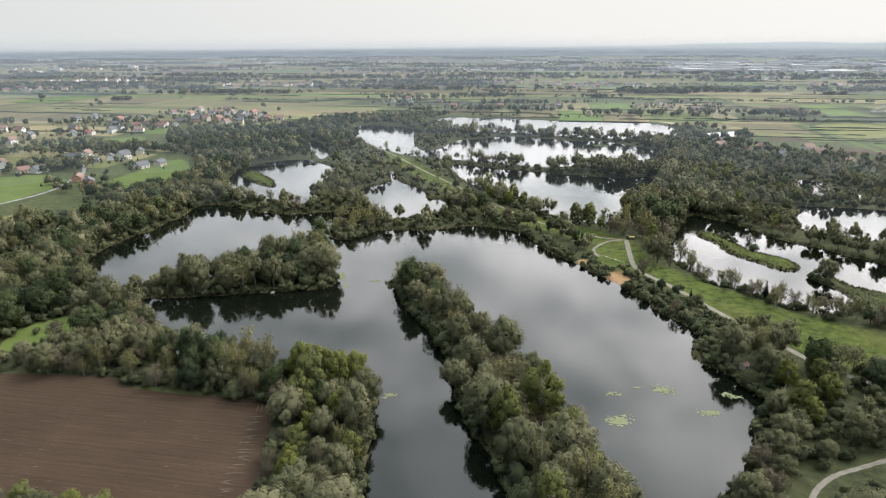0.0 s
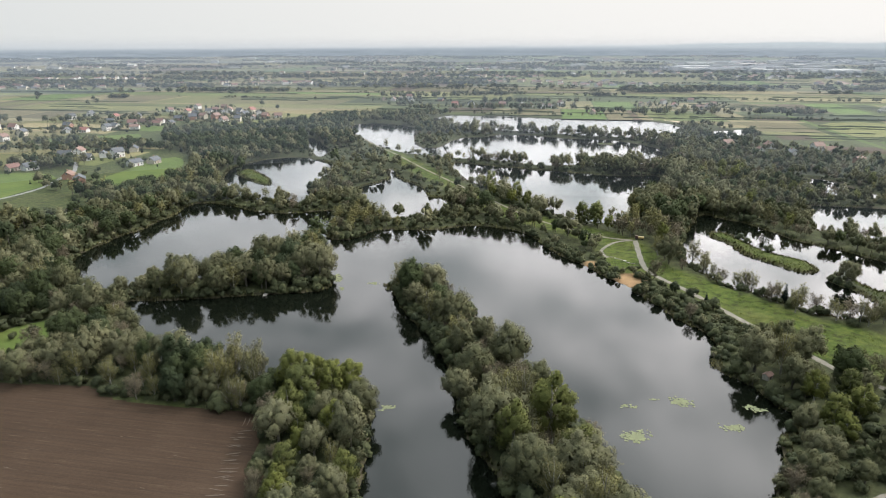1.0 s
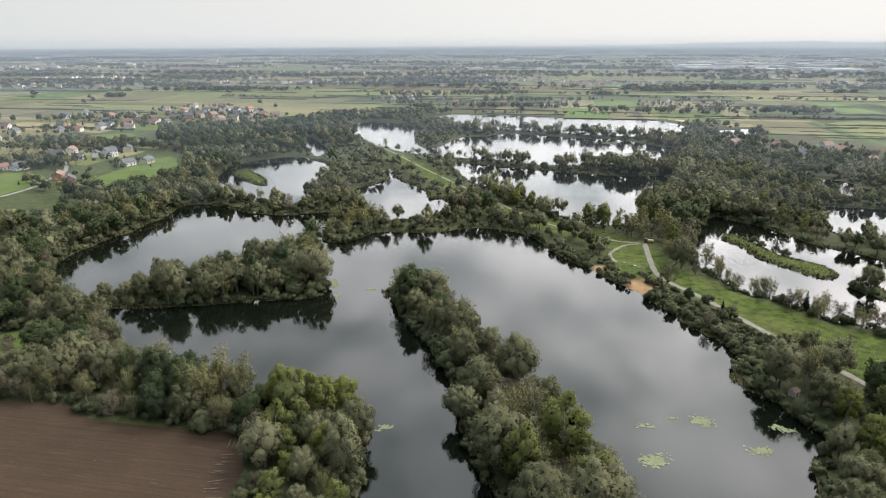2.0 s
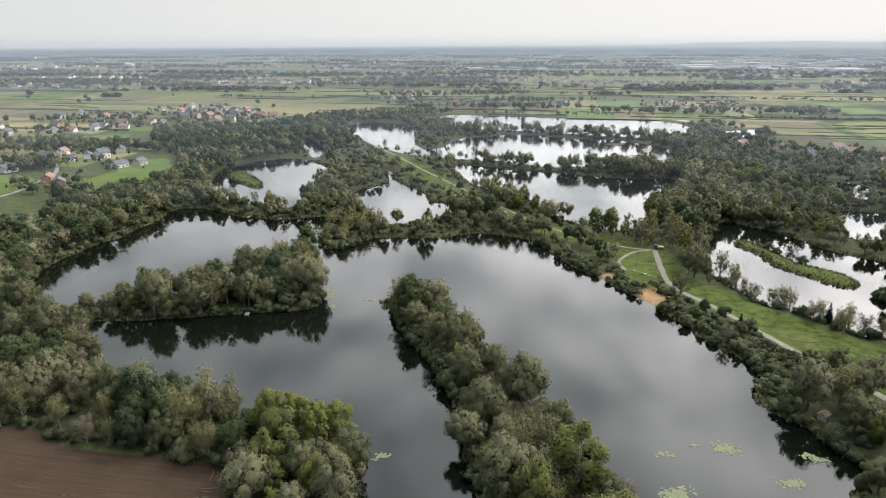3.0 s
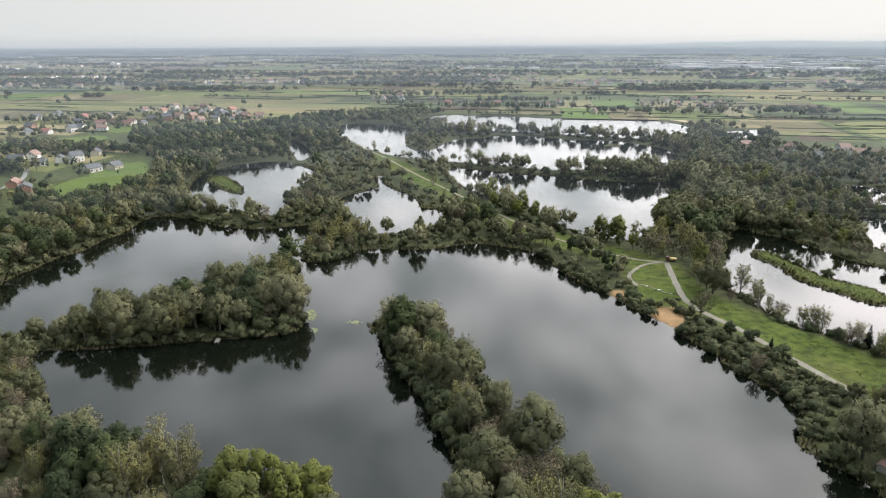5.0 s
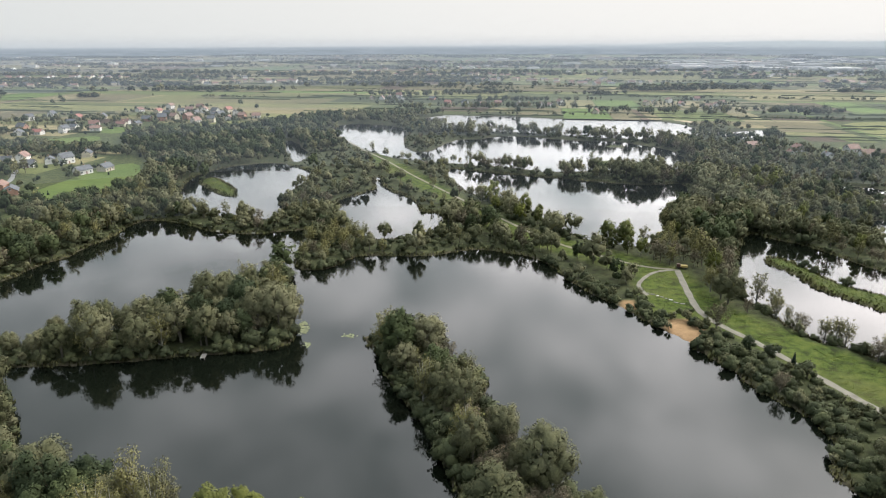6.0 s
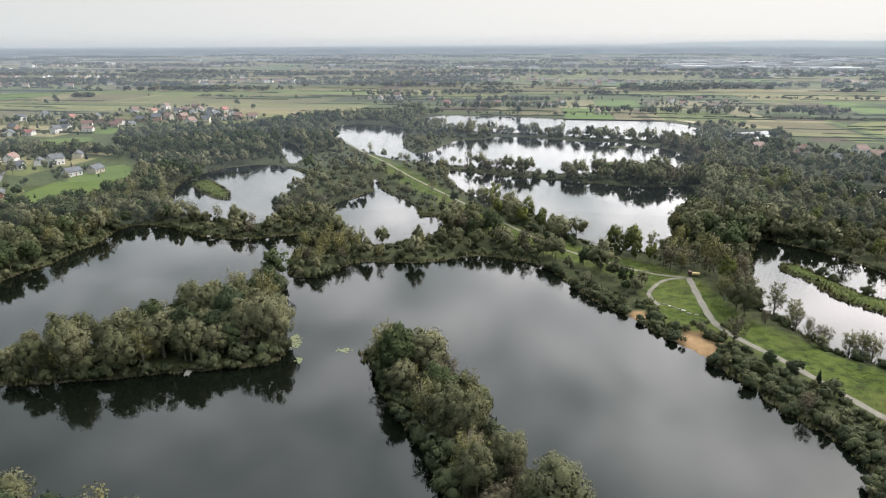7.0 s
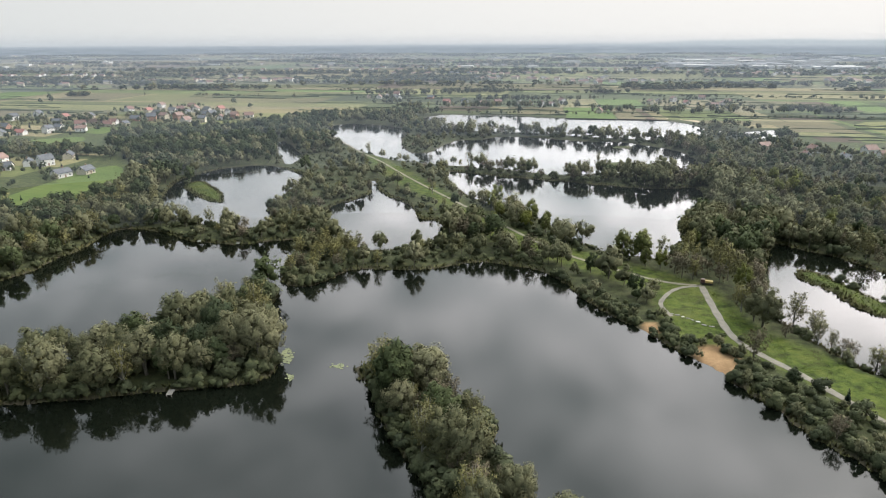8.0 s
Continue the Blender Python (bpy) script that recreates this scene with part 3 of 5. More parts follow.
def build_marks():
    """Pale straw and tyre streaks where the plough turns, along the headland."""
    rng = np.random.default_rng(14)
    verts, quads = [], []

    def streak(x, y, long, turn, bend, wide):
        n, first = 6, len(verts)
        for k in range(n):
            u = k / (n - 1)
            a = turn + bend * u
            px, py = x + long * u * math.cos(a), y + long * u * math.sin(a)
            w = wide * (0.25 + math.sin(math.pi * u)) * rng.uniform(0.7, 1.2) / 2
            for sgn in (-1, 1):
                verts.append((px - sgn * w * math.sin(a), py + sgn * w * math.cos(a), LAND + 0.21 + rng.uniform(0, 0.015)))
        for k in range(n - 1):
            i = first + k * 2
            quads.append((i, i + 2, i + 3, i + 1))

    for g in range(11):
        u = g / 10
        for k in range(int(rng.integers(3, 6))):
            streak(-54.5 + 2.2 * u + rng.uniform(-1.0, 1.6), 142.5 - 31.5 * u + rng.uniform(-0.7, 0.9), rng.uniform(1.5, 4.2), rng.uniform(-0.28, 0.22), rng.uniform(-0.15, 0.15), 0.16)
    for k in range(4):
        streak(-46.2 - 1.1 * k, 146.2 + 0.2 * k, rng.uniform(4.5, 6.0), 1.25, rng.uniform(-0.1, 0.35), 0.17)
    for k in range(2):
        streak(-53.5 + 1.2 * k, 145.5, 4.5, 1.5, 0.15, 0.16)
    for k in range(14):                                           # scattered straw further in
        streak(rng.uniform(-150, -62), rng.uniform(112, 142), rng.uniform(0.8, 2.6), -0.165 + rng.uniform(-0.06, 0.06), 0, 0.10)
    v = np.array(verts)
    q = np.array(quads)
    me = mesh_from("straw_streaks", v, q[inside(FIELDS["ploughed"], v[q].mean(1)[:, :2])], [STRAW], quads=True)
    tagged(new("straw_streaks", me), "pale straw and tyre streaks on the ploughed headland", "straw", kind="stuff")


STRAW = surface("dry_straw", [(0.3, (0.07, 0.052, 0.038)), (0.7, (0.13, 0.10, 0.072))], 1.5, 0.95)
build_ground()
build_water()
build_ploughed()
build_marks()
for key, mat, label in (("grass_clearing", GREEN, "bright green grass clearing among trees"), ("west_field", GREEN, "bright green mown field beside a lane"),
                        ("yellow_field", YELLOW, "yellowish mown meadow beside the channel"), ("house_field", GREEN, "bright green meadow behind the houses"),
                        ("village_green", GREEN, "green mown meadow below the village"), ("green_strip", GREEN, "narrow green field beside the village"),
                        ("brown_strip", SOIL, "narrow brown ploughed strip beside the village"), ("ochre_field", YELLOW, "dry yellowish field beside the village"),
                        ("yellow_plain", YELLOW, "wide yellowish mown field on the plain"), ("garden_green", GREEN, "green lawn between gardens")):
    tagged(flat_sheet("field", FIELDS[key], LAND + 0.06, mat), label, "field", kind="structure")
SAND = surface("pale_sand", [(0.3, (0.30, 0.23, 0.15)), (0.7, (0.40, 0.32, 0.22))], 0.2, 0.95, 2.0)
FAR_BEACH = smooth_line([(236, 874), (262, 872), (288, 852), (304, 826), (294, 812), (286, 836), (266, 856)])
tagged(flat_sheet("beach", FAR_BEACH, LAND + 0.05, SAND), "pale sandy beach at the far pond", "beach", kind="structure")
for key, (line, width) in WAYS.items():
    if key == "grass_dyke":
        build_way("path", line, width, LAND + 0.12, GREEN, "straight grassy track across the plain")
        continue
    build_way("road" if key == "lane" else "path", line, width, LAND + 0.09, ASPHALT if key == "lane" else TRACK if key == "dam_path" else GRAVEL,
              "narrow grey asphalt lane between fields" if key == "lane" else "pale trodden gravel path through grass")


# ---- distance: fields, glowing haze curtains, far edge ----
def build_parcels():
    """The plain beyond the ponds: blocks of narrow fields in many dull greens and ochres, laid aslant."""
    rng = np.random.default_rng(11)
    crops = np.array([(0.115, 0.125, 0.050), (0.095, 0.112, 0.044), (0.135, 0.135, 0.060), (0.165, 0.150, 0.078), (0.185, 0.160, 0.092), (0.140, 0.122, 0.072),
                      (0.098, 0.072, 0.052), (0.066, 0.076, 0.038), (0.205, 0.185, 0.110), (0.098, 0.140, 0.042)])
    west = np.array([0.9, 0.8, 2.0, 2.8, 1.8, 2.2, 1.1, 0.9, 0.6, 0.35])
    east = np.array([2.4, 2.4, 1.8, 1.0, 0.5, 0.7, 0.4, 1.2, 0.3, 1.6])
    along, away = np.array([math.cos(-0.17), math.sin(-0.17)]), np.array([math.sin(0.16), math.cos(0.16)])
    fields = list(FIELDS.values())
    verts, quads, cols = [], [], []

    def strip(u0, u1, v0, v1):
        mid = along * (u0 + u1) / 2 + away * (v0 + v1) / 2
        if mid[1] < 330 or mid[1] > 4700 or abs(mid[0]) > 0.80 * mid[1] + 250:
            return
        grid = np.array([along * (u0 + (u1 - u0) * a) + away * (v0 + (v1 - v0) * b) for a in (0, 0.25, 0.5, 0.75, 1) for b in (0, 0.5, 1)])
        if inside(WETLAND, grid).any() or any(inside(f, grid).any() or inside(grid[[0, 12, 14, 2]], f[::2]).any() for f in fields):
            if u1 - u0 > 45 or v1 - v0 > 45:                      # try smaller pieces beside the ponds and named fields
                um, vm = ((u0 + u1) / 2, v1) if u1 - u0 > v1 - v0 else (u1, (v0 + v1) / 2)
                strip(u0, um, v0, vm)
                strip(*((um, u1, v0, v1) if um < u1 else (u0, u1, vm, v1)))
            return
        lean = np.clip((mid[0] + 250) / 800, 0, 1)
        w = west * (1 - lean) + east * lean
        c = state["crop"] if rng.random() < 0.25 else crops[rng.choice(len(crops), p=w / w.sum())] * rng.uniform(0.56, 1.02)
        state["crop"] = c
        z, n = LAND + 0.05 + rng.uniform(0, 0.04), len(verts)
        for u, v in ((u0, v0), (u1 - 1.5, v0), (u1 - 1.5, v1 - 1.2), (u0, v1 - 1.2)):
            verts.append((*(along * u + away * v), z))
        cols.extend([(*c, 1)] * 4)
        quads.append((n, n + 1, n + 2, n + 3))

    state = {"crop": crops[2]}
    v = 250.0
    while v < 5400:
        deep = rng.uniform(50, 110) * (1 + v / 1100)
        u = -0.85 * v - 700
        while u < 0.85 * v + 900:
            wide = rng.uniform(90, 260) * (1 + v / 1500)
            if rng.random() < 0.5:                                # strips across, or running away
                cuts = np.sort(np.concatenate([[0, 1], rng.uniform(0.08, 0.92, int(rng.integers(2, 7)))]))
                for a, b in zip(cuts, cuts[1:]):
                    strip(u, u + wide, v + deep * a, v + deep * b)
            else:
                cuts = np.sort(np.concatenate([[0, 1], rng.uniform(0.04, 0.96, int(rng.integers(4, 11)))]))
                for a, b in zip(cuts, cuts[1:]):
                    strip(u + wide * a, u + wide * b, v, v + deep)
            u += wide
        v += deep
    me = mesh_from("far_fields", np.array(verts), np.array(quads), [PARCELS], quads=True)
    a = me.attributes.new("crop", "FLOAT_COLOR", "POINT")
    a.data.foreach_set("color", np.array(cols, np.float32).ravel())
    tagged(new("far_fields", me), "patchwork of long narrow fields in dull green and ochre", "fields", kind="stuff")


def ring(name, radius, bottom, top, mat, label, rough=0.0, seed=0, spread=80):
    """A curved wall facing the ponds: glowing backdrop or haze curtain."""
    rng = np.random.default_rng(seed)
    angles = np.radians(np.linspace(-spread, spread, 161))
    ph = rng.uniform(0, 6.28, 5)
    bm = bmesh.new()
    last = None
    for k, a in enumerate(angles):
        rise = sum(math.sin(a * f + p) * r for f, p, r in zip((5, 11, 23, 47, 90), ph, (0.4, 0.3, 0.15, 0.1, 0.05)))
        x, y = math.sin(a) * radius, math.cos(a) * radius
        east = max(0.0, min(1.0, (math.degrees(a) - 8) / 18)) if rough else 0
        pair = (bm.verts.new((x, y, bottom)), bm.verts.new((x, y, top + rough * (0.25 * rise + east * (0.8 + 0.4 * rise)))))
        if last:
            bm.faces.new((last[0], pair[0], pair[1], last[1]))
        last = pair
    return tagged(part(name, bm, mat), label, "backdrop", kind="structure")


def far_glow_material(name, low, high, z0, z1):
    """Distant land, too far to tell apart: glowing flat bands of dim woods and fields."""
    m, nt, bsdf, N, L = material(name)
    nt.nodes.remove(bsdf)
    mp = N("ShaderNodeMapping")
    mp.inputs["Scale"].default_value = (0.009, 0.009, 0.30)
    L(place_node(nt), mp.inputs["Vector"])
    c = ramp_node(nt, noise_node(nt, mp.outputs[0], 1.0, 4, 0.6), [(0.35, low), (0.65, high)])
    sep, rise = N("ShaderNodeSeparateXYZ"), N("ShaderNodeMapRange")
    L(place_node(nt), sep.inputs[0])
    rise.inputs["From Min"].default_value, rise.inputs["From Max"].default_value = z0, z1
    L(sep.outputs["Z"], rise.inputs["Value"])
    # haze painted in: the colour pales with height
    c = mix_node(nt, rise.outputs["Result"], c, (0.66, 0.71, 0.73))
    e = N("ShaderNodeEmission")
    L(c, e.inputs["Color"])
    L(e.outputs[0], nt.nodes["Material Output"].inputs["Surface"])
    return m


build_parcels()
# both backdrops glow, with haze already painted into their colours
ring("backdrop", 4780, -5, 53, far_glow_material("glowing_distant_plain", (0.10, 0.135, 0.15), (0.42, 0.47, 0.48), 30, 62), "glowing blue-grey plain with painted haze at the horizon")
ring("backdrop", 4860, 20, 56, far_glow_material("glowing_distant_hills", (0.60, 0.66, 0.68), (0.66, 0.71, 0.725), 200, 400), "glowing distant hills painted pale with haze at the horizon", 36, 3)
# glowing rings added to stand in for airlight, the nearest over the ponds
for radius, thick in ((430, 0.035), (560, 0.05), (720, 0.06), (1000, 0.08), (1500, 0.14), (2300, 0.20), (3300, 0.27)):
    ring("backdrop", radius, -2, 125, haze_glow_material("glowing_haze_curtain", thick, 120.0), "thin pale glowing curtain imitating haze over ponds and plain")


# ---- trees ----
def ball_cells(level):
    bm = bmesh.new()
    bmesh.ops.create_icosphere(bm, subdivisions=level, radius=1)
    v = np.array([x.co[:] for x in bm.verts])
    f = np.array([[q.index for q in x.verts] for x in bm.faces])
    bm.free()
    return v, f


BALL = {k: ball_cells(k) for k in (1, 2)}
SPARSE = ("birch", "thorn")


def unit(v):
    return v / np.maximum(np.linalg.norm(v, axis=-1, keepdims=True), 1e-9)


CROWN_WIDE = {"willow": 0.43, "alder": 0.40, "poplar": 0.32, "birch": 0.30, "thorn": 0.40, "shrub": 0.62, "spruce": 0.21}


def crown_shape(kind, rng, tall):
    """Lumps of a crown: centres and radii, for a tree of that height."""
    wide = tall * CROWN_WIDE[kind]
    if kind in ("willow", "alder", "poplar"):
        n = int(rng.integers(15, 20))
        k = np.arange(n) + 0.5
        up = 1 - 1.62 * k / n                                     # spread evenly over a dome, open below
        a = k * 2.39996 + rng.uniform(0, 6.28)
        flat = np.sqrt(np.clip(1 - up**2, 0, 1))
        d = np.stack([np.cos(a) * flat, np.sin(a) * flat, up], 1)
        lobe = 1 + 0.16 * np.sin(a * int(rng.integers(2, 4)) + rng.uniform(0, 6))[:, None]
        deep = tall * (0.33 if kind != "poplar" else 0.38)
        c = d * lobe * np.array([wide * 0.66, wide * 0.66, deep]) * rng.uniform(0.72, 1.10, (n, 1)) + (0, 0, tall * (0.56 if kind != "poplar" else 0.55))
        r = wide * rng.uniform(0.22, 0.36, n) * (1.06 - 0.18 * np.abs(up))
        m = 58                                                    # boughs that break out of the large lumps
        host = rng.integers(0, n, m)
        d = unit(rng.normal(size=(m, 3)) + 1.1 * unit(c[host] - (0, 0, 0.42 * tall)))
        c = np.concatenate([c, c[host] + d * r[host, None] * rng.uniform(0.78, 1.08, (m, 1))])
        r = np.concatenate([r, wide * rng.uniform(0.07, 0.19, m)])
    elif kind in SPARSE:                                          # tufts along the outer limbs
        c = np.concatenate([line[1:] for line in limb_lines(kind, rng, tall)])
        c = c + rng.normal(scale=0.022 * tall, size=c.shape)
        r = wide * rng.uniform(0.16, 0.30, len(c))
    elif kind == "spruce":
        n = 34
        h = np.linspace(0.06, 0.97, n)
        a = np.arange(n) * 2.4
        wide = wide * (1.03 - h)
        c = np.stack([np.cos(a) * wide * 0.55, np.sin(a) * wide * 0.55, h * tall], 1)
        r = wide * 0.55 + 0.12
    else:
        n = int(rng.integers(7, 10))
        a = rng.uniform(0, 6.28, n)
        rad = wide * 0.62 * np.sqrt(rng.uniform(0, 1, n))
        c = np.stack([np.cos(a) * rad, np.sin(a) * rad, tall * (0.18 + 0.42 * (1 - rad / wide)) * rng.uniform(0.7, 1.25, n)], 1)
        r = rng.uniform(0.30, 0.46, n) * wide
    return c, r


def limb_lines(kind, rng, tall):
    """Ascending limbs of an open crown: points from the stem to the tip."""
    wide, out = tall * CROWN_WIDE[kind], []
    n = 17 if kind == "birch" else 15
    for k in range(n):
        a, h = k * 2.39996 + rng.uniform(-0.4, 0.4), 0.10 + 0.46 * k / n
        reach = wide * rng.uniform(0.62, 1.05) * (1.0 - 0.55 * k / n)
        top = tall * min(1.0, h + rng.uniform(0.30, 0.50))
        u = np.array([0, 0.38, 0.60, 0.80, 1.0])
        out.append(np.stack([np.cos(a) * reach * u**0.85, np.sin(a) * reach * u**0.85, tall * h + (top - tall * h) * u**1.15], 1))
    return out


def crown_cells(kind, seed, tall, leaves, size, core, hidden=True, loose=0.62):
    """Vertices, triangles, normals and leaf values of one crown: dense lumps under a coat of small leaf sprays."""
    rng = np.random.default_rng(seed)
    c, r = crown_shape(kind, rng, tall)
    thin = kind in SPARSE
    middle = c.mean(0) - (0, 0, 0.08 * tall)
    n = leaves * (1 if thin else 3)
    pick = rng.choice(len(c), n, p=r**2 / (r**2).sum())
    d = unit(rng.normal(size=(n, 3)) + (0 if thin else 0.45) * unit(c[pick] - middle))
    squash = np.array([1, 1, 1.22 if kind in ("willow", "poplar", "alder") else 0.95])
    p = c[pick] + d * squash * (r[pick] * ((0.25 + 1.0 * rng.uniform(0, 1, n)) if thin else (0.66 + loose * rng.uniform(0, 1, n))))[:, None]
    gap = np.linalg.norm((p[:, None] - c[None]) / squash, axis=2) / r[None]
    gap[np.arange(n), pick] = 9
    free = np.where((gap.min(1) > (0.0 if thin else 0.78)) & (p[:, 2] > 0.05 * tall))[0][:leaves]
    p, d, k = p[free], d[free], len(free)
    face = unit(d + np.array([0, -0.15, 0.30]) + rng.normal(scale=0.45, size=(k, 3)))    # sprays lie along the crown's skin, tips up and out
    t = unit(np.cross(np.cross(face, d * 0.3 + np.array([0, 0, 0.6]) + rng.normal(scale=0.6, size=(k, 3))), face))
    b = np.cross(face, t)
    s = size * rng.uniform(0.55, 1.4, k)[:, None]
    slim = {"willow": 0.50, "birch": 0.55, "spruce": 0.45, "thorn": 0.5}.get(kind, 0.72)
    tri = np.stack([p + t * s, p - t * s * 0.55 + b * s * slim, p - t * s * 0.55 - b * s * slim], 1).reshape(-1, 3)
    nor = unit(d * 0.42 + 0.70 * unit(p - middle) + 0.36 * face)
    verts, tris = [tri], [np.arange(k * 3).reshape(-1, 3)]
    norms, vals = [np.repeat(nor, 3, 0)], [np.repeat(rng.uniform(0, 1, k), 3)]
    if core:
        bv, bf = BALL[core]
        count = k * 3
        for q, (ci, ri) in enumerate(zip(c, r)):
            if ri < (0.5 if core == 2 or hidden else 0.76) * r.max():
                continue
            ripple = 1 + 0.12 * np.sin(bv @ rng.normal(size=(3, 1)) * 4) + rng.uniform(-0.12, 0.12, (len(bv), 1))
            w = bv * (ri * (0.72 if hidden else 0.92) * ripple) * squash + ci
            mid = w[bf].mean(1)
            over = np.linalg.norm((mid[:, None] - c[None]) / squash, axis=2) / r[None]
            over[:, q] = 9
            keep = ((over < 0.66).sum(1) == 0) & (mid[:, 2] > 0.06 * tall)
            used, back = np.unique(bf[keep], return_inverse=True)
            if not len(used):
                continue
            verts.append(w[used])
            tris.append(back.reshape(-1, 3) + count)
            norms.append(unit(0.6 * bv[used] + 0.7 * unit(w[used] - middle)))
            # low leaf values paint the crown's inner shade onto the core
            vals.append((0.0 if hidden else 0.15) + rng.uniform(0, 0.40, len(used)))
            count += len(used)
    return np.concatenate(verts), np.concatenate(tris), np.concatenate(norms), np.concatenate(vals)


def tube(path, radii, sides):
    """A tapered tube along a path: vertices and triangles."""
    path, out, tri = np.asarray(path, float), [], []
    for k, (p, r) in enumerate(zip(path, radii)):
        way = unit(path[min(k + 1, len(path) - 1)] - path[max(k - 1, 0)])
        u = unit(np.cross(way, (0.3, 1, 0.1)))
        v = np.cross(way, u)
        a = np.arange(sides) * 2 * math.pi / sides
        out.append(p + r * (np.cos(a)[:, None] * u + np.sin(a)[:, None] * v))
    for k in range(len(path) - 1):
        for s in range(sides):
            a, b = k * sides + s, k * sides + (s + 1) % sides
            tri += [(a, b, b + sides), (a, b + sides, a + sides)]
    return np.concatenate(out), np.array(tri)


def trunk_cells(kind, seed, tall, sides=6, limbs=5):
    rng = np.random.default_rng(seed + 500)
    stems = 1 if kind in ("alder", "spruce", "poplar") else int(rng.integers(2, 4))
    verts, tris, count = [], [], 0
    r0 = tall * (0.022 if stems > 1 else 0.028)

    def add(path, radii, n):
        nonlocal count
        v, t = tube(path, radii, n)
        verts.append(v)
        tris.append(t + count)
        count += len(v)

    if kind in SPARSE:                                            # one stem with many pale ascending limbs
        add([(0, 0, -0.4), (0.02 * tall, 0, 0.3 * tall), (0, 0.02 * tall, 0.6 * tall), (0, 0, 0.93 * tall)], [r0 * q for q in (1.2, 0.9, 0.55, 0.12)], sides)
        for line in limb_lines(kind, np.random.default_rng(seed), tall)[::1 if limbs > 2 else 2]:
            add(line[[0, 2, 4]], [r0 * 0.42, r0 * 0.26, r0 * 0.08], 3)
        return np.concatenate(verts), np.concatenate(tris)
    top = 0.85 if kind in ("poplar", "spruce") else 0.62
    for s in range(stems):
        lean = np.clip(rng.normal(scale=0.05, size=2), -0.09, 0.09) * tall * (0.5 if stems == 1 else 1)
        foot = rng.normal(scale=0.12, size=2) * (stems > 1)
        line = [np.array([*(foot + lean * (h**1.3)), h * tall * top - (0.4 if h == 0 else 0)]) for h in (0, 0.25, 0.5, 0.75, 1)]
        add(line, [r0 * q for q in (1.25, 0.95, 0.75, 0.5, 0.2)], sides)
        for b in range(limbs):
            h = rng.uniform(0.35, 0.85)
            start = line[0] + (line[-1] - line[0]) * h
            a = rng.uniform(0, 6.28)
            out = tall * rng.uniform(0.07, 0.15)
            end = start + np.array([math.cos(a) * out, math.sin(a) * out, out * rng.uniform(0.5, 1.1)])
            add([start, (start + end) / 2 + (0, 0, -0.05 * out), end], [r0 * 0.45, r0 * 0.3, r0 * 0.1], max(3, sides - 2))
    return np.concatenate(verts), np.concatenate(tris)


TREE_TALL = {"willow": 13.2, "alder": 13.2, "poplar": 15.0, "birch": 13.5, "thorn": 10.0, "shrub": 4.0, "spruce": 11.0}
TREE_TEXT = {
    "willow": ("willow_tree", "broad grey-green willow with a lumpy rounded crown", "tree", "waterside willows"),
    "alder": ("alder_tree", "dark green alder with a dense rounded crown", "tree", "waterside alders"),
    "poplar": ("poplar_tree", "tall yellow-green poplar with an upright crown", "tree", "waterside poplars"),
    "birch": ("birch_tree", "slender yellowing birch with pale stems showing", "tree", "waterside birches"),
    "thorn": ("hawthorn_tree", "thinning brownish tree with bare twigs showing", "tree", "thinning trees"),
    "shrub": ("shrub", "low dense green shrub on the bank", "shrub", "bank shrubs"),
    "spruce": ("spruce_tree", "small dark spruce with a pointed top", "tree", "spruces"),
}
NEAR_LEAVES = {"willow": (4400, 0.25), "alder": (4000, 0.26), "poplar": (3600, 0.25), "birch": (3000, 0.21), "thorn": (2600, 0.20), "shrub": (750, 0.22), "spruce": (1300, 0.36)}
MODELS = {}


def tree_model(kind, variant, level):
    """Shared meshes of one tree: crown and trunk, at a level of detail (0 near, 1 further)."""
    key = (kind, variant, level)
    if key not in MODELS:
        seed = variant * 37 + sum(map(ord, kind))
        leaves, size = NEAR_LEAVES[kind]
        if level == 1:
            leaves, size = int(leaves * 0.55), size * 1.35
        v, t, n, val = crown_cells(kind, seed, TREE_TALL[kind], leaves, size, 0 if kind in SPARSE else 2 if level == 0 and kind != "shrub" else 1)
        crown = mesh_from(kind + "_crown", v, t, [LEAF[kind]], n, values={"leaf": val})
        v, t = trunk_cells(kind, seed, TREE_TALL[kind], 5 if level == 0 else 4, 5 if level == 0 else 2)
        trunk = mesh_from(kind + "_trunk", v, t, [BIRCH_BARK if kind in ("birch", "poplar") else BARK])
        MODELS[key] = (crown, trunk)
    return MODELS[key]


def plant(kind, variant, level, x, y, z, size, turn, label=""):
    crown, trunk = tree_model(kind, variant, level)
    name, text, category, group = TREE_TEXT[kind]
    root = new(name)
    root.empty_display_size = 0.5
    root.matrix_world = Matrix.Translation((x, y, z)) @ Matrix.Rotation(turn, 4, "Z") @ Matrix.Diagonal((size * (0.98 + 0.14 * math.sin(turn * 7)), size * (0.98 + 0.14 * math.cos(turn * 5)), size, 1))
    for n, me in (("trunk", trunk), ("crown", crown)):
        ob = new(n, me)
        ob.parent = root
    return tagged(root, label or text, category, group)


FAR_MODELS = {}


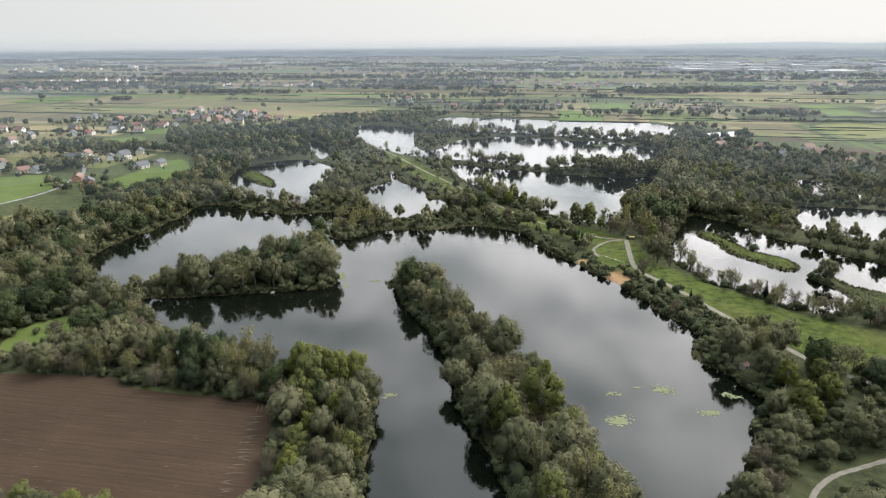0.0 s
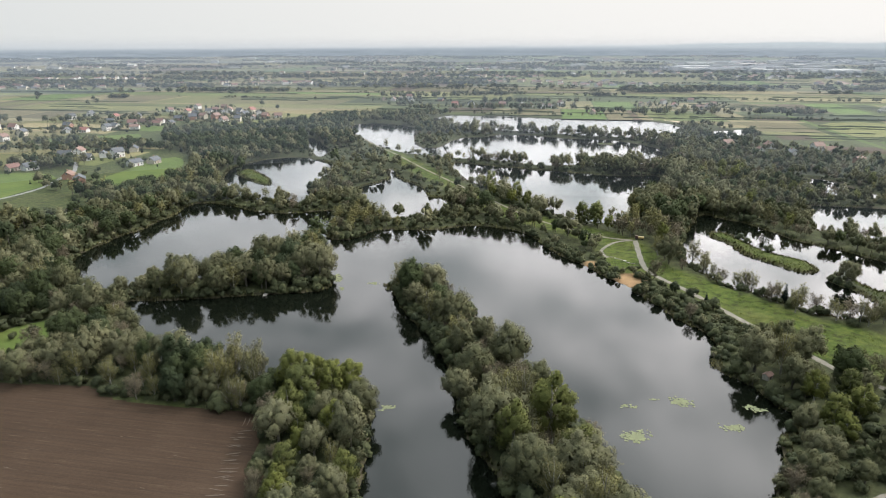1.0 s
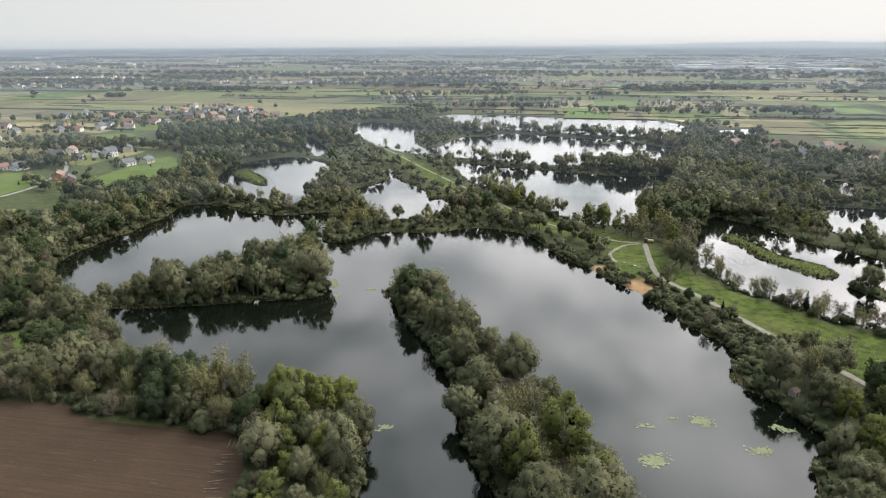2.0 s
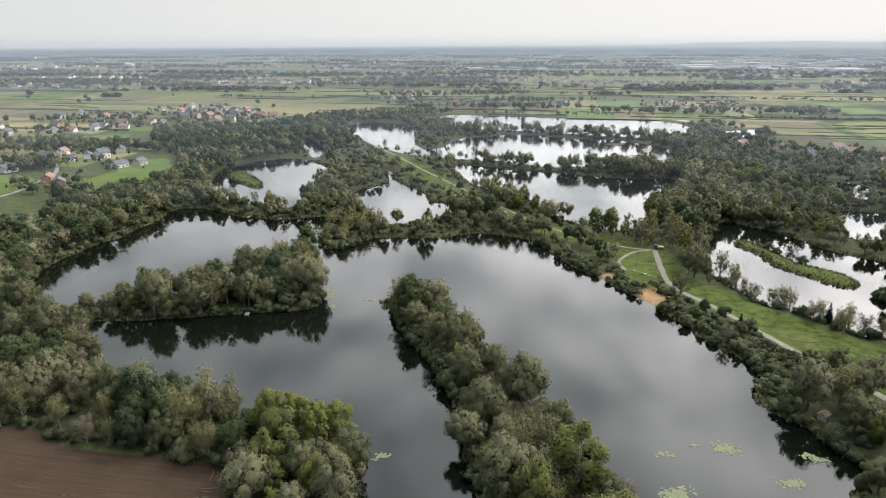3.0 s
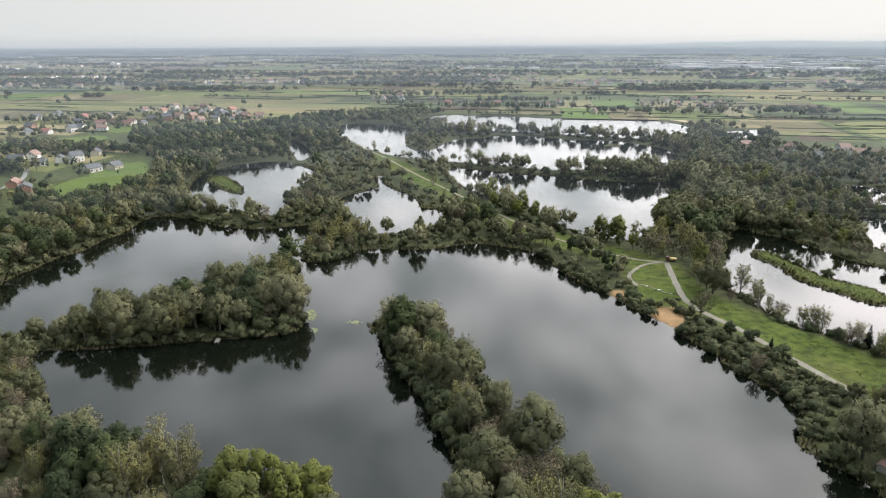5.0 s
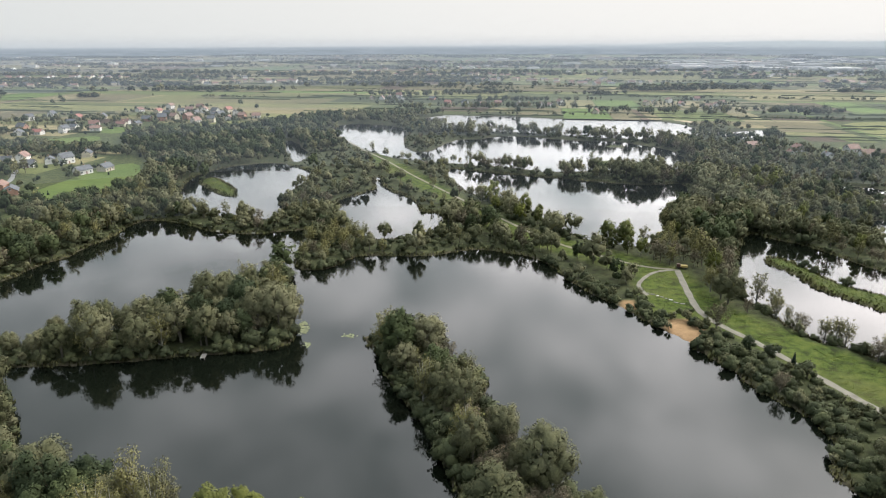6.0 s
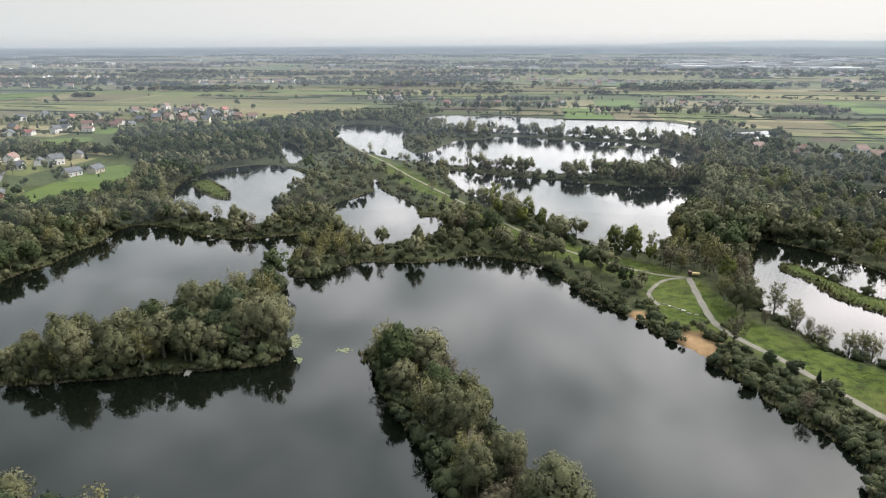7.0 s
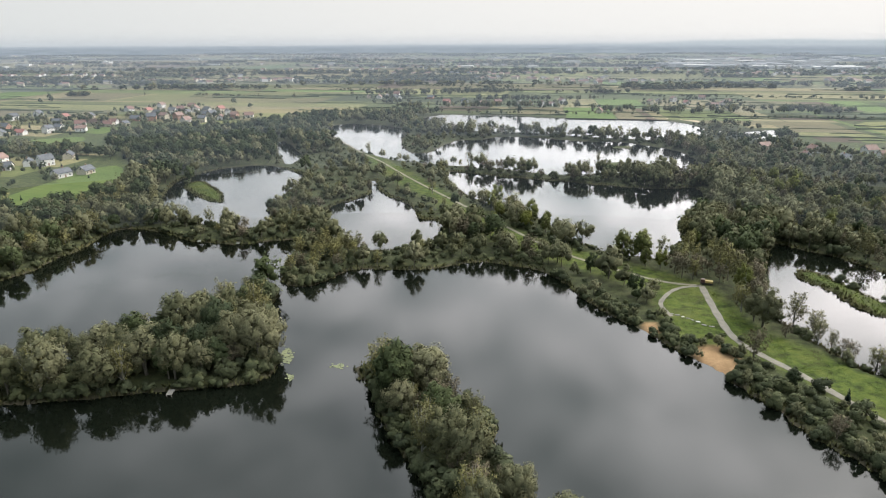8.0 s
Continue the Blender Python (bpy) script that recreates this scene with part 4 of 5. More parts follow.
def far_model(kind, variant, level):
    """Crown and trunk arrays for woods that are joined into one mesh."""
    key = (kind, variant, level)
    if key not in FAR_MODELS:
        seed = 1000 + variant * 41 + sum(map(ord, kind))
        tall = TREE_TALL[kind]
        count, size, core = ((460, 0.50, 1), (70, 1.1, 1), (24, 3.2, 0), (150, 0.80, 1))[level]
        if kind in SPARSE:
            count, size, core = int(count * (1.2 if level == 0 else 1.8)), size * 0.9, 0
        if kind == "shrub":
            count, size = int(count * 0.55), size * 0.55
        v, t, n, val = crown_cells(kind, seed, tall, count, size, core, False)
        tv, tt = tube([(0, 0, -0.3), (0.1, 0.1, tall * 0.4), (0, 0, tall * 0.7)], [tall * 0.022, tall * 0.017, tall * 0.005], 3)
        FAR_MODELS[key] = (v, t, n, val, tv, tt)
    return FAR_MODELS[key]


KINDS = list(TREE_TALL)


def wood(name, rows, label):
    """Many trees as one mesh. rows: kind, variant, level, x, y, z, size, turn, tint."""
    V, T, NN, LF, TR, MI = [], [], [], [], [], []
    count = 0
    for kind, variant, level, x, y, z, size, turn, tint in rows:
        v, t, n, val, tv, tt = far_model(kind, variant, level)
        c, s = math.cos(turn), math.sin(turn)
        rot = np.array([[c, s, 0], [-s, c, 0], [0, 0, 1]])
        spread = (1.6, 1.6, 0.9) if level == 2 else (1, 1, 1)
        V.append((v * size * spread) @ rot + (x, y, z))
        NN.append(n @ rot)
        T.append(t + count)
        LF.append(val)
        TR.append(np.full(len(v), tint))
        MI.append(np.full(len(t), KINDS.index(kind)))
        count += len(v)
        if level != 2:
            V.append((tv * size) @ rot + (x, y, z))
            NN.append(unit((tv * (1, 1, 0)) @ rot + 1e-3))
            T.append(tt + count)
            LF.append(np.full(len(tv), 0.5))
            TR.append(np.full(len(tv), tint))
            MI.append(np.full(len(tt), len(KINDS)))
            count += len(tv)
    me = mesh_from(name, np.concatenate(V), np.concatenate(T), [LEAF_JOINED[k] for k in KINDS] + [BARK], np.concatenate(NN), np.concatenate(MI),
                   {"leaf": np.concatenate(LF), "tree": np.concatenate(TR)})
    return tagged(new(name, me), label, "trees", kind="stuff")


HOUSES_NEAR = [(-336, 553), (-334, 572), (-316, 550), (-309, 566), (-297, 567), (-296, 597), (-261, 524), (-250, 535), (-338, 506), (-350, 503), (-382, 525),
               (-271, 458), (-287, 472)]
HOUSES_MID = [(-463, 661), (-469, 701), (-435, 727), (-461, 775), (-417, 731), (-398, 745), (-402, 772), (-372, 759), (-395, 801), (-422, 875), (-450, 869),
              (-502, 854), (-502, 903), (-432, 821), (-537, 757), (-515, 756)]
HOUSES_NORTH = [(-361, 795), (-366, 817), (-346, 800), (-355, 846), (-338, 851), (-412, 955), (-372, 921), (-356, 910), (-328, 862), (-342, 922), (-345, 957),
                (-322, 920), (-349, 1009), (-318, 940), (-272, 832), (-291, 833), (-303, 939), (-279, 885), (-285, 937), (-260, 859), (-265, 903), (-246, 868),
                (-232, 880), (-311, 862), (-385, 993), (-292, 895)]
HOUSES_EAST = [(277, 632), (288, 586), (313, 575), (355, 612), (353, 588), (349, 536), (311, 616), (385, 996), (405, 1016), (427, 1051), (394, 956), (326, 1054),
               (305, 1027), (354, 1072), (357, 1026), (412, 1110)]
HOUSES_CENTRE = [(-112, 1140), (-96, 1139), (-84, 1155), (-70, 1174), (-64, 1128), (87, 1051), (117, 1036), (131, 1024), (145, 1001), (160, 1016), (180, 1044),
                 (63, 1029), (37, 1038), (11, 1039), (-13, 1127), (205, 919)]
ALL_HOUSES = np.array(HOUSES_NEAR + HOUSES_MID + HOUSES_NORTH + HOUSES_EAST + HOUSES_CENTRE, float)

# stretches with a growth of their own: middle, radius, kinds, height, share of places kept
STANDS = [
    ((-112, 560), 24, {"shrub": 4, "willow": 2}, 0.45, 0.7), ((-98, 590), 22, {"shrub": 4, "willow": 2}, 0.45, 0.7),
    ((101, 187), 11, {"shrub": 6, "willow": 1}, 0.45, 0.7),
    ((118, 270), 12, {"birch": 5, "thorn": 3}, 0.8, 0.5),
    ((75, 284), 11, {"shrub": 4}, 0.40, 0.45), ((101, 306), 9, {"shrub": 4}, 0.4, 0.2),
    ((80, 112), 13, {"thorn": 3, "willow": 3, "shrub": 1}, 0.74, 1.0), ((90, 136), 13, {"willow": 5, "shrub": 1, "poplar": 1}, 0.76, 1.0),
    ((114, 146), 22, {"willow": 4, "shrub": 2, "poplar": 2, "birch": 1}, 0.72, 0.85), ((116, 112), 28, {"shrub": 6, "willow": 1}, 0.6, 0.6),
    ((-76, 164), 8, {"alder": 4, "willow": 1}, 1.14, 1.0), ((-60, 162), 8, {"birch": 5, "poplar": 1}, 1.1, 1.0), ((-42, 163), 8, {"poplar": 3, "alder": 1}, 1.14, 1.0),
    ((-166, 222), 16, {"alder": 6, "spruce": 2}, 0.85, 1.0),
    ((-152, 177), 17, {"shrub": 3, "willow": 2, "thorn": 1}, 0.62, 0.9), ((-126, 176), 14, {"willow": 3, "thorn": 1, "birch": 1}, 0.72, 0.95),
    ((-138, 238), 15, {"willow": 3, "shrub": 3, "alder": 1}, 0.55, 0.9),
    ((-168, 425), 30, {"willow": 5, "alder": 2, "birch": 2}, 0.74, 0.95),
    ((-118, 392), 26, {"willow": 4, "birch": 3, "thorn": 1, "shrub": 1}, 0.72, 0.95), ((-80, 392), 16, {"willow": 4, "birch": 3, "shrub": 2}, 0.66, 0.9),
    ((-48, 348), 18, {"birch": 4, "willow": 3, "thorn": 2}, 0.80, 0.95), ((-8, 360), 18, {"willow": 4, "shrub": 3, "birch": 1}, 0.55, 0.9),
    ((-75, 425), 18, {"willow": 4, "thorn": 2, "birch": 1}, 0.7, 0.9), ((105, 352), 18, {"birch": 3, "willow": 3, "poplar": 1}, 0.72, 0.85),
    ((62, 350), 14, {"willow": 3, "birch": 2, "shrub": 2}, 0.62, 0.8), ((55, 385), 16, {"willow": 3, "poplar": 2, "birch": 2}, 0.75, 0.85),
    ((195, 312), 16, {"willow": 3, "alder": 1, "thorn": 2, "shrub": 1}, 0.62, 0.9), ((225, 300), 18, {"willow": 3, "thorn": 2, "birch": 1}, 0.62, 0.85),
    ((92, 235), 14, {"shrub": 6, "willow": 1}, 0.42, 0.6), ((78, 258), 12, {"shrub": 6, "willow": 1}, 0.45, 0.5), ((106, 208), 14, {"shrub": 6, "willow": 1}, 0.50, 0.6),
    ((62, 292), 16, {"shrub": 4, "willow": 3, "alder": 1}, 0.48, 0.9), ((50, 318), 14, {"shrub": 3, "willow": 3}, 0.6, 0.8),
    ((-20, 345), 26, {"willow": 4, "shrub": 2, "birch": 1}, 0.72, 0.95), ((20, 352), 18, {"willow": 4, "shrub": 2}, 0.70, 0.9),
    ((-58, 332), 16, {"birch": 3, "willow": 3}, 0.8, 0.95), ((-72, 306), 16, {"birch": 4, "alder": 2}, 1.0, 0.75),
    ((-95, 160), 16, {"birch": 5, "shrub": 1}, 0.8, 0.9), ((-62, 156), 9, {"birch": 4, "willow": 1}, 0.8, 0.9),
    ((-33, 150), 14, {"poplar": 3, "willow": 2, "alder": 1, "thorn": 1}, 0.96, 1.0), ((-32, 120), 18, {"poplar": 4, "willow": 3, "thorn": 2, "birch": 1}, 0.70, 1.0),
    ((32, 140), 22, {"poplar": 4, "willow": 4, "thorn": 3, "birch": 4}, 1.14, 1.0), ((32, 110), 20, {"poplar": 4, "willow": 3, "thorn": 2, "birch": 3}, 1.08, 1.0),
    ((14, 180), 24, {"willow": 4, "thorn": 5, "poplar": 2, "birch": 3}, 1.08, 0.95), ((0, 215), 22, {"willow": 4, "thorn": 3, "birch": 4, "alder": 1}, 0.92, 0.85),
    ((-14, 245), 14, {"willow": 5, "birch": 2, "alder": 1}, 1.18, 0.95), ((-90, 255), 48, {"willow": 6, "alder": 2, "birch": 2, "thorn": 1}, 1.12, 0.97),
    ((116, 292), 14, {"birch": 6, "thorn": 4}, 1.0, 0.8), ((124, 252), 11, {"birch": 5, "thorn": 3}, 0.92, 0.6),
    ((140, 226), 13, {"birch": 6, "thorn": 1, "shrub": 1}, 0.95, 0.65), ((160, 212), 15, {"birch": 4, "thorn": 3, "shrub": 2}, 0.92, 0.6),
    ((108, 320), 18, {"birch": 5, "thorn": 5}, 1.0, 0.95), ((90, 345), 16, {"birch": 3, "poplar": 3, "willow": 3}, 0.8, 0.9),
]


def growth(x, y):
    """Kinds, height and share for a place."""
    for (cx, cy), rad, kinds, high, share in STANDS:
        if (x - cx) ** 2 + (y - cy) ** 2 < rad * rad:
            return kinds, high, share
    if -95 < x < 20 and 400 < y < 720:
        return {"willow": 4, "shrub": 3, "birch": 2, "thorn": 1}, 0.60, 0.66
    if 20 <= x < 75 and 370 < y < 480:
        return {"willow": 3, "poplar": 2, "birch": 3}, 0.78, 0.95
    if x > 235 and y > 470:
        return {"willow": 4, "alder": 3, "birch": 2, "thorn": 2, "shrub": 1}, 0.58, 0.85
    if y > 500 and -5 < x < 215:
        return {"willow": 5, "birch": 3, "thorn": 3, "alder": 1, "shrub": 2}, 0.86, 0.95
    if x < -120 and y > 590:
        return {"alder": 7, "spruce": 1, "willow": 2}, 0.78, 0.96
    if y > 560:
        return {"willow": 4, "alder": 3, "birch": 2, "thorn": 1}, 0.72, 0.9
    if x > 180:
        return {"willow": 5, "alder": 2, "birch": 3, "poplar": 1, "thorn": 3}, 0.66, 0.92
    if x < -130 and y > 240:
        return {"willow": 5, "alder": 5, "birch": 1, "thorn": 1}, 0.86, 0.97
    return {"willow": 6, "alder": 2, "birch": 1, "thorn": 2, "shrub": 1}, 1.0, 0.95


def open_ground(pts):
    """Where no tree grows: fields, meadows, ways, gardens, beaches."""
    bare = np.zeros(len(pts), bool)
    for poly in FIELDS.values():
        bare |= inside(poly, pts)
    for key, poly in MEADOWS.items():
        if key != "south_east":
            bare |= inside(poly, pts)
    for poly in BEACHES:
        bare |= inside(poly, pts)
    for key in ("reed_islet", "grass_islet", "far_grass", "far_islet"):
        bare |= inside(ISLANDS[key], pts)
    for line, width in WAYS.values():
        bare |= line_gap(line, pts, False, 8) < width / 2 + 1.6
    for hx, hy in ALL_HOUSES:
        bare |= ((pts - (hx, hy)) ** 2).sum(1) < 12**2
    bare |= ((pts - (101, 171)) ** 2).sum(1) < 5**2                # the clearing by the stand-in hut
    # the reed strip that reaches into the east pond
    bare |= inside(np.array([(165, 238), (180, 262), (186, 246), (200, 240), (240, 232), (240, 220), (176, 222)]), pts)
    return bare


def jitter_grid(x0, x1, y0, y1, step, rng):
    gx, gy = np.meshgrid(np.arange(x0, x1, step), np.arange(y0, y1, step))
    p = np.stack([gx.ravel(), gy.ravel()], 1)
    return p + rng.uniform(-0.42, 0.42, p.shape) * step


def plant_wetland():
    rng = np.random.default_rng(21)
    joined = {}
    totals = {k: 0 for k in KINDS}
    for (x0, x1, y0, y1, step, level) in ((-335, 240, 40, 300, 6.1, 0), (-260, 480, 300, 470, 6.9, 1), (240, 480, 200, 300, 6.9, 1), (-340, 480, 470, 640, 7.6, 1.5),
                                          (-340, 480, 640, 930, 8.4, 2)):
        p = jitter_grid(x0, x1, y0, y1, step, rng)
        gap = shore_gap(p)
        ok = inside(WETLAND, p) & (gap > 0.5) & ~open_ground(p)
        p, gap = p[ok], gap[ok]
        z = land_height(gap)
        for (x, y), g, h in zip(p, gap, z):
            kinds, high, share = growth(x, y)
            if rng.random() > share:
                continue
            names = list(kinds)
            w = np.array([kinds[k] for k in names], float)
            kind = names[rng.choice(len(names), p=w / w.sum())]
            if g < 2.6 and rng.random() < (0.85 if level == 0 else 0.5):
                kind = "shrub"
            size = high * rng.uniform(0.62, 1.16)
            if kind != "shrub":                                   # crowns reach little over the water
                room = (g + 4.2) / (TREE_TALL[kind] * CROWN_WIDE[kind])
                if room < 0.45:
                    kind = "shrub"
                else:
                    size = min(size, room)
            turn = rng.uniform(0, 6.28)
            variant = int(rng.integers(0, 5))
            seen = abs(x) < 0.76 * (y + 30) + 40
            if level == 0 and seen and y > 60:
                near = y < 195 and -110 < x < 115
                if kind == "shrub":
                    size *= 1.25
                if totals[kind] < 300:
                    totals[kind] += 1
                    plant(kind, variant % 4, 0 if near else 1, x, y, h - 0.05, size, turn)
                    continue
            lv = {0: 0, 1: 0, 1.5: 3, 2: 1}[level]
            if not seen:
                lv = 2
            zone = ("west" if x < -100 else "east" if x > 100 else "middle", "near" if y < 300 else "mid" if y < 520 else "far")
            joined.setdefault(zone, []).append((kind, variant % 3, lv, x, y, h, size * (1.08 if lv else 1.0), turn, rng.random()))
    p = jitter_grid(-200, 190, 60, 330, 2.6, rng)                 # low growth that hangs over the waterline
    gap = shore_gap(p)
    dam = inside(MEADOWS["dam"], p)
    belt = inside(np.array([(50, 315), (66, 300), (76, 290), (86, 272), (92, 262), (100, 242), (106, 222), (112, 205), (116, 190), (86, 178), (84, 225), (66, 270)]), p)
    ok = (gap > 0.1) & ((gap < 2.3) | (belt & (rng.random(len(p)) < 0.55))) & ~(open_ground(p) & ~dam) & (np.abs(p[:, 0]) < 0.76 * (p[:, 1] + 30) + 40)
    rows = []
    for (x, y), g in zip(p[ok], gap[ok]):
        if rng.random() < 0.8:
            kind = "shrub" if rng.random() < 0.8 else "willow"
            size = rng.uniform(0.55, 1.15) if kind == "shrub" else rng.uniform(0.22, 0.38)
            rows.append((kind, int(rng.integers(0, 3)), 0, x, y, 0.1, size, rng.uniform(0, 6.28), rng.random()))
    wood("bank_scrub", rows, "dark low scrub overhanging the waterline")
    for x0, x1, y0, y1, step in ((-260, 240, 60, 300, 4.6), (-260, 330, 300, 480, 4.8), (-120, 300, 480, 800, 6.0)):      # undergrowth that closes the gaps between the trees
        p = jitter_grid(x0, x1, y0, y1, step, rng)
        gap = shore_gap(p)
        ok = inside(WETLAND, p) & (gap > 1.2) & ~open_ground(p) & (np.abs(p[:, 0]) < 0.74 * (p[:, 1] + 20) + 30) & (rng.random(len(p)) < 0.6) & ~((p[:, 0] > 45) & (p[:, 1] > 175) & (p[:, 1] < 345))
        for (x, y), h in zip(p[ok], land_height(gap[ok])):
            kinds, high, share = growth(x, y)
            if rng.random() < share:
                zone = ("undergrowth", "near" if y < 300 else "mid" if y < 480 else "far")
                joined.setdefault(zone, []).append(("shrub", int(rng.integers(0, 3)), 0 if y < 190 else 3 if y < 480 else 1, x, y, h, high * rng.uniform(0.8, 1.7), rng.uniform(0, 6.28), rng.random()))
    for (side, dist), rows in joined.items():
        if side == "undergrowth":
            wood("undergrowth", rows, "dark green undergrowth beneath the waterside trees")
            continue
        wood("woodland", rows, "dense mixed willow and alder woodland between the ponds")


plant_wetland()


def plant_singles():
    """Trees that stand alone along the meadow, the dam and the clearing."""
    rng = np.random.default_rng(77)
    rows = [("birch", 117, 268, 0.75), ("birch", 119, 264, 0.6), ("thorn", 121, 259, 0.8), ("birch", 125, 252, 0.72), ("birch", 127, 249, 0.82), ("birch", 129, 247, 0.75),
            ("shrub", 126, 246, 0.9), ("birch", 134, 236, 0.70), ("spruce", 136, 234, 0.8), ("birch", 138, 231, 0.66), ("birch", 140, 229, 0.85), ("thorn", 144, 226, 0.85),
            ("birch", 147, 221, 0.6), ("thorn", 151, 216, 0.9), ("birch", 154, 214, 0.75), ("thorn", 157, 214, 0.9), ("birch", 161, 212, 0.7), ("alder", 163, 207, 0.45),
            ("shrub", 166, 206, 1.1), ("willow", 170, 205, 0.55), ("alder", 94, 240, 0.45), ("shrub", 91, 238, 1.1), ("spruce", -112, 250, 1.25), ("shrub", 101, 238, 1.2), ("spruce", 104, 232, 0.42), ("shrub", 93, 268, 0.6),
            ("shrub", 88, 270, 0.6), ("shrub", 84, 271, 0.55), ("birch", 117, 282, 1.0), ("birch", 120, 276, 0.8), ("thorn", 112, 296, 0.9), ("poplar", 109, 303, 0.85),
            ("alder", 60, 330, 0.6), ("shrub", 66, 327, 0.9), ("willow", 44, 352, 0.55), ("shrub", 40, 372, 0.9), ("willow", 20, 408, 0.6), ("alder", 8, 440, 0.6),
            ("poplar", 26, 392, 0.6), ("birch", -5, 470, 0.7), ("shrub", -150, 198, 0.8), ("shrub", -146, 203, 1.0), ("birch", 94, 725, 1.1), ("birch", 97, 727, 1.0)]
    edge = FIELDS["ploughed"]                                     # bushes along the ploughed field
    for a, b in zip(edge[:-1], edge[1:]):
        if a[0] < -180 or b[0] < -180:
            continue
        n = max(1, int(np.linalg.norm(b - a) / 3.6))
        for k in range(n):
            p = a + (b - a) * (k + rng.uniform(0, 1)) / n
            side = 1 if p[1] > 135 else 0
            off = (rng.uniform(0.5, 2.5), 0) if not side else (0, rng.uniform(1.0, 3.0))
            if p[1] < 112 and p[0] < -60:
                off = (0, -rng.uniform(1, 7))
                rows.append((("willow", "poplar", "thorn")[k % 3], p[0], p[1] - 6, rng.uniform(0.5, 0.75)))
            rows.append(("shrub" if rng.random() < 0.85 else "thorn", p[0] + off[0], p[1] + off[1], rng.uniform(0.5, 1.0)))
    for kind, x, y, size in rows:
        g = shore_gap(np.array([[x, y]], float))
        plant(kind, int(rng.integers(0, 4)), 0 if y < 175 else 1, x, y, float(land_height(g)[0]) - 0.05, size, rng.uniform(0, 6.28))


plant_singles()


def plant_plain():
    """Hedges, clumps and woods on the plain, thinning to low tufts far away."""
    rng = np.random.default_rng(33)
    rows = []

    def add(x, y, size, level, kinds=("willow", "alder", "birch", "alder")):
        if abs(x) > 0.78 * y + 120:
            return
        if inside(WETLAND, np.array([[x, y]]))[0] or ((ALL_HOUSES - (x, y)) ** 2).sum(1).min() < 81:
            return
        rows.append((kinds[int(rng.integers(0, len(kinds)))], int(rng.integers(0, 3)), level, x, y, LAND, size, rng.uniform(0, 6.28), rng.random()))

    for hx, hy in ALL_HOUSES:                                    # garden trees
        for _ in range(8):
            a, d = rng.uniform(0, 6.28), rng.uniform(10, 24)
            add(hx + math.cos(a) * d, hy + math.sin(a) * d * 1.2, rng.uniform(0.28, 0.52), 3, ("alder", "alder", "spruce", "willow"))
    for _ in range(60):                                         # hedges along field edges
        y = 680 + 2600 * rng.random() ** 1.15
        x = rng.uniform(-0.75, 0.75) * y
        n, run = int(rng.integers(10, 50)), -0.12 + rng.uniform(-0.04, 0.04)
        for k in range(n):
            add(x + k * rng.uniform(5, 7.5), y + k * 9 * run + rng.uniform(-2, 2), rng.uniform(0.22, 0.45), 1 if y < 1100 else 2)
    for _ in range(80):                                         # clumps
        y = 720 + 3400 * rng.random() ** 1.05
        x = rng.uniform(-0.75, 0.75) * y
        n, wide, deep = int(rng.integers(8, 36)), rng.uniform(10, 34), rng.uniform(3, 8)
        for k in range(n):
            add(x + rng.normal() * wide, y + rng.normal() * deep, rng.uniform(0.35, 0.7), 1 if y < 1200 else 2)
    for _ in range(90):                                         # single trees
        y = 640 + 2200 * rng.random() ** 1.2
        add(rng.uniform(-0.75, 0.75) * y, y, rng.uniform(0.4, 0.9), 1 if y < 1200 else 2)
    for _ in range(150):                                         # long far woods
        y = 1300 + 3300 * rng.random()
        x = rng.uniform(-0.72, 0.72) * y
        n, wide, deep = int(rng.integers(25, 75)), rng.uniform(40, 150), rng.uniform(4, 10)
        for k in range(n):
            add(x + rng.normal() * wide, y + rng.normal() * deep, rng.uniform(0.6, 0.95), 2)
    # belts that close the view behind the far pond and beside the fields
    for x0, x1, y, n in ((-60, 190, 985, 60), (60, 170, 1090, 40), (-130, 20, 1210, 50), (10, 110, 1240, 40), (210, 420, 930, 45), (-700, -380, 830, 60), (-620, -460, 640, 40),
                         (-330, -220, 612, 60), (-300, -258, 447, 10), (-256, -206, 418, 22), (-430, -340, 640, 40), (-395, -300, 610, 30), (-365, -300, 520, 24), (-520, -330, 590, 40), (-420, -300, 520, 26), (260, 520, 900, 40), (-90, 60, 1560, 60), (-230, -60, 1500, 60)):
        for k in range(n):
            add(rng.uniform(x0, x1), y + rng.normal() * 9, rng.uniform(0.5, 0.85), 1)
    wood("far_woods", rows, "scattered hedges, clumps and woods on the plain")


plant_plain()


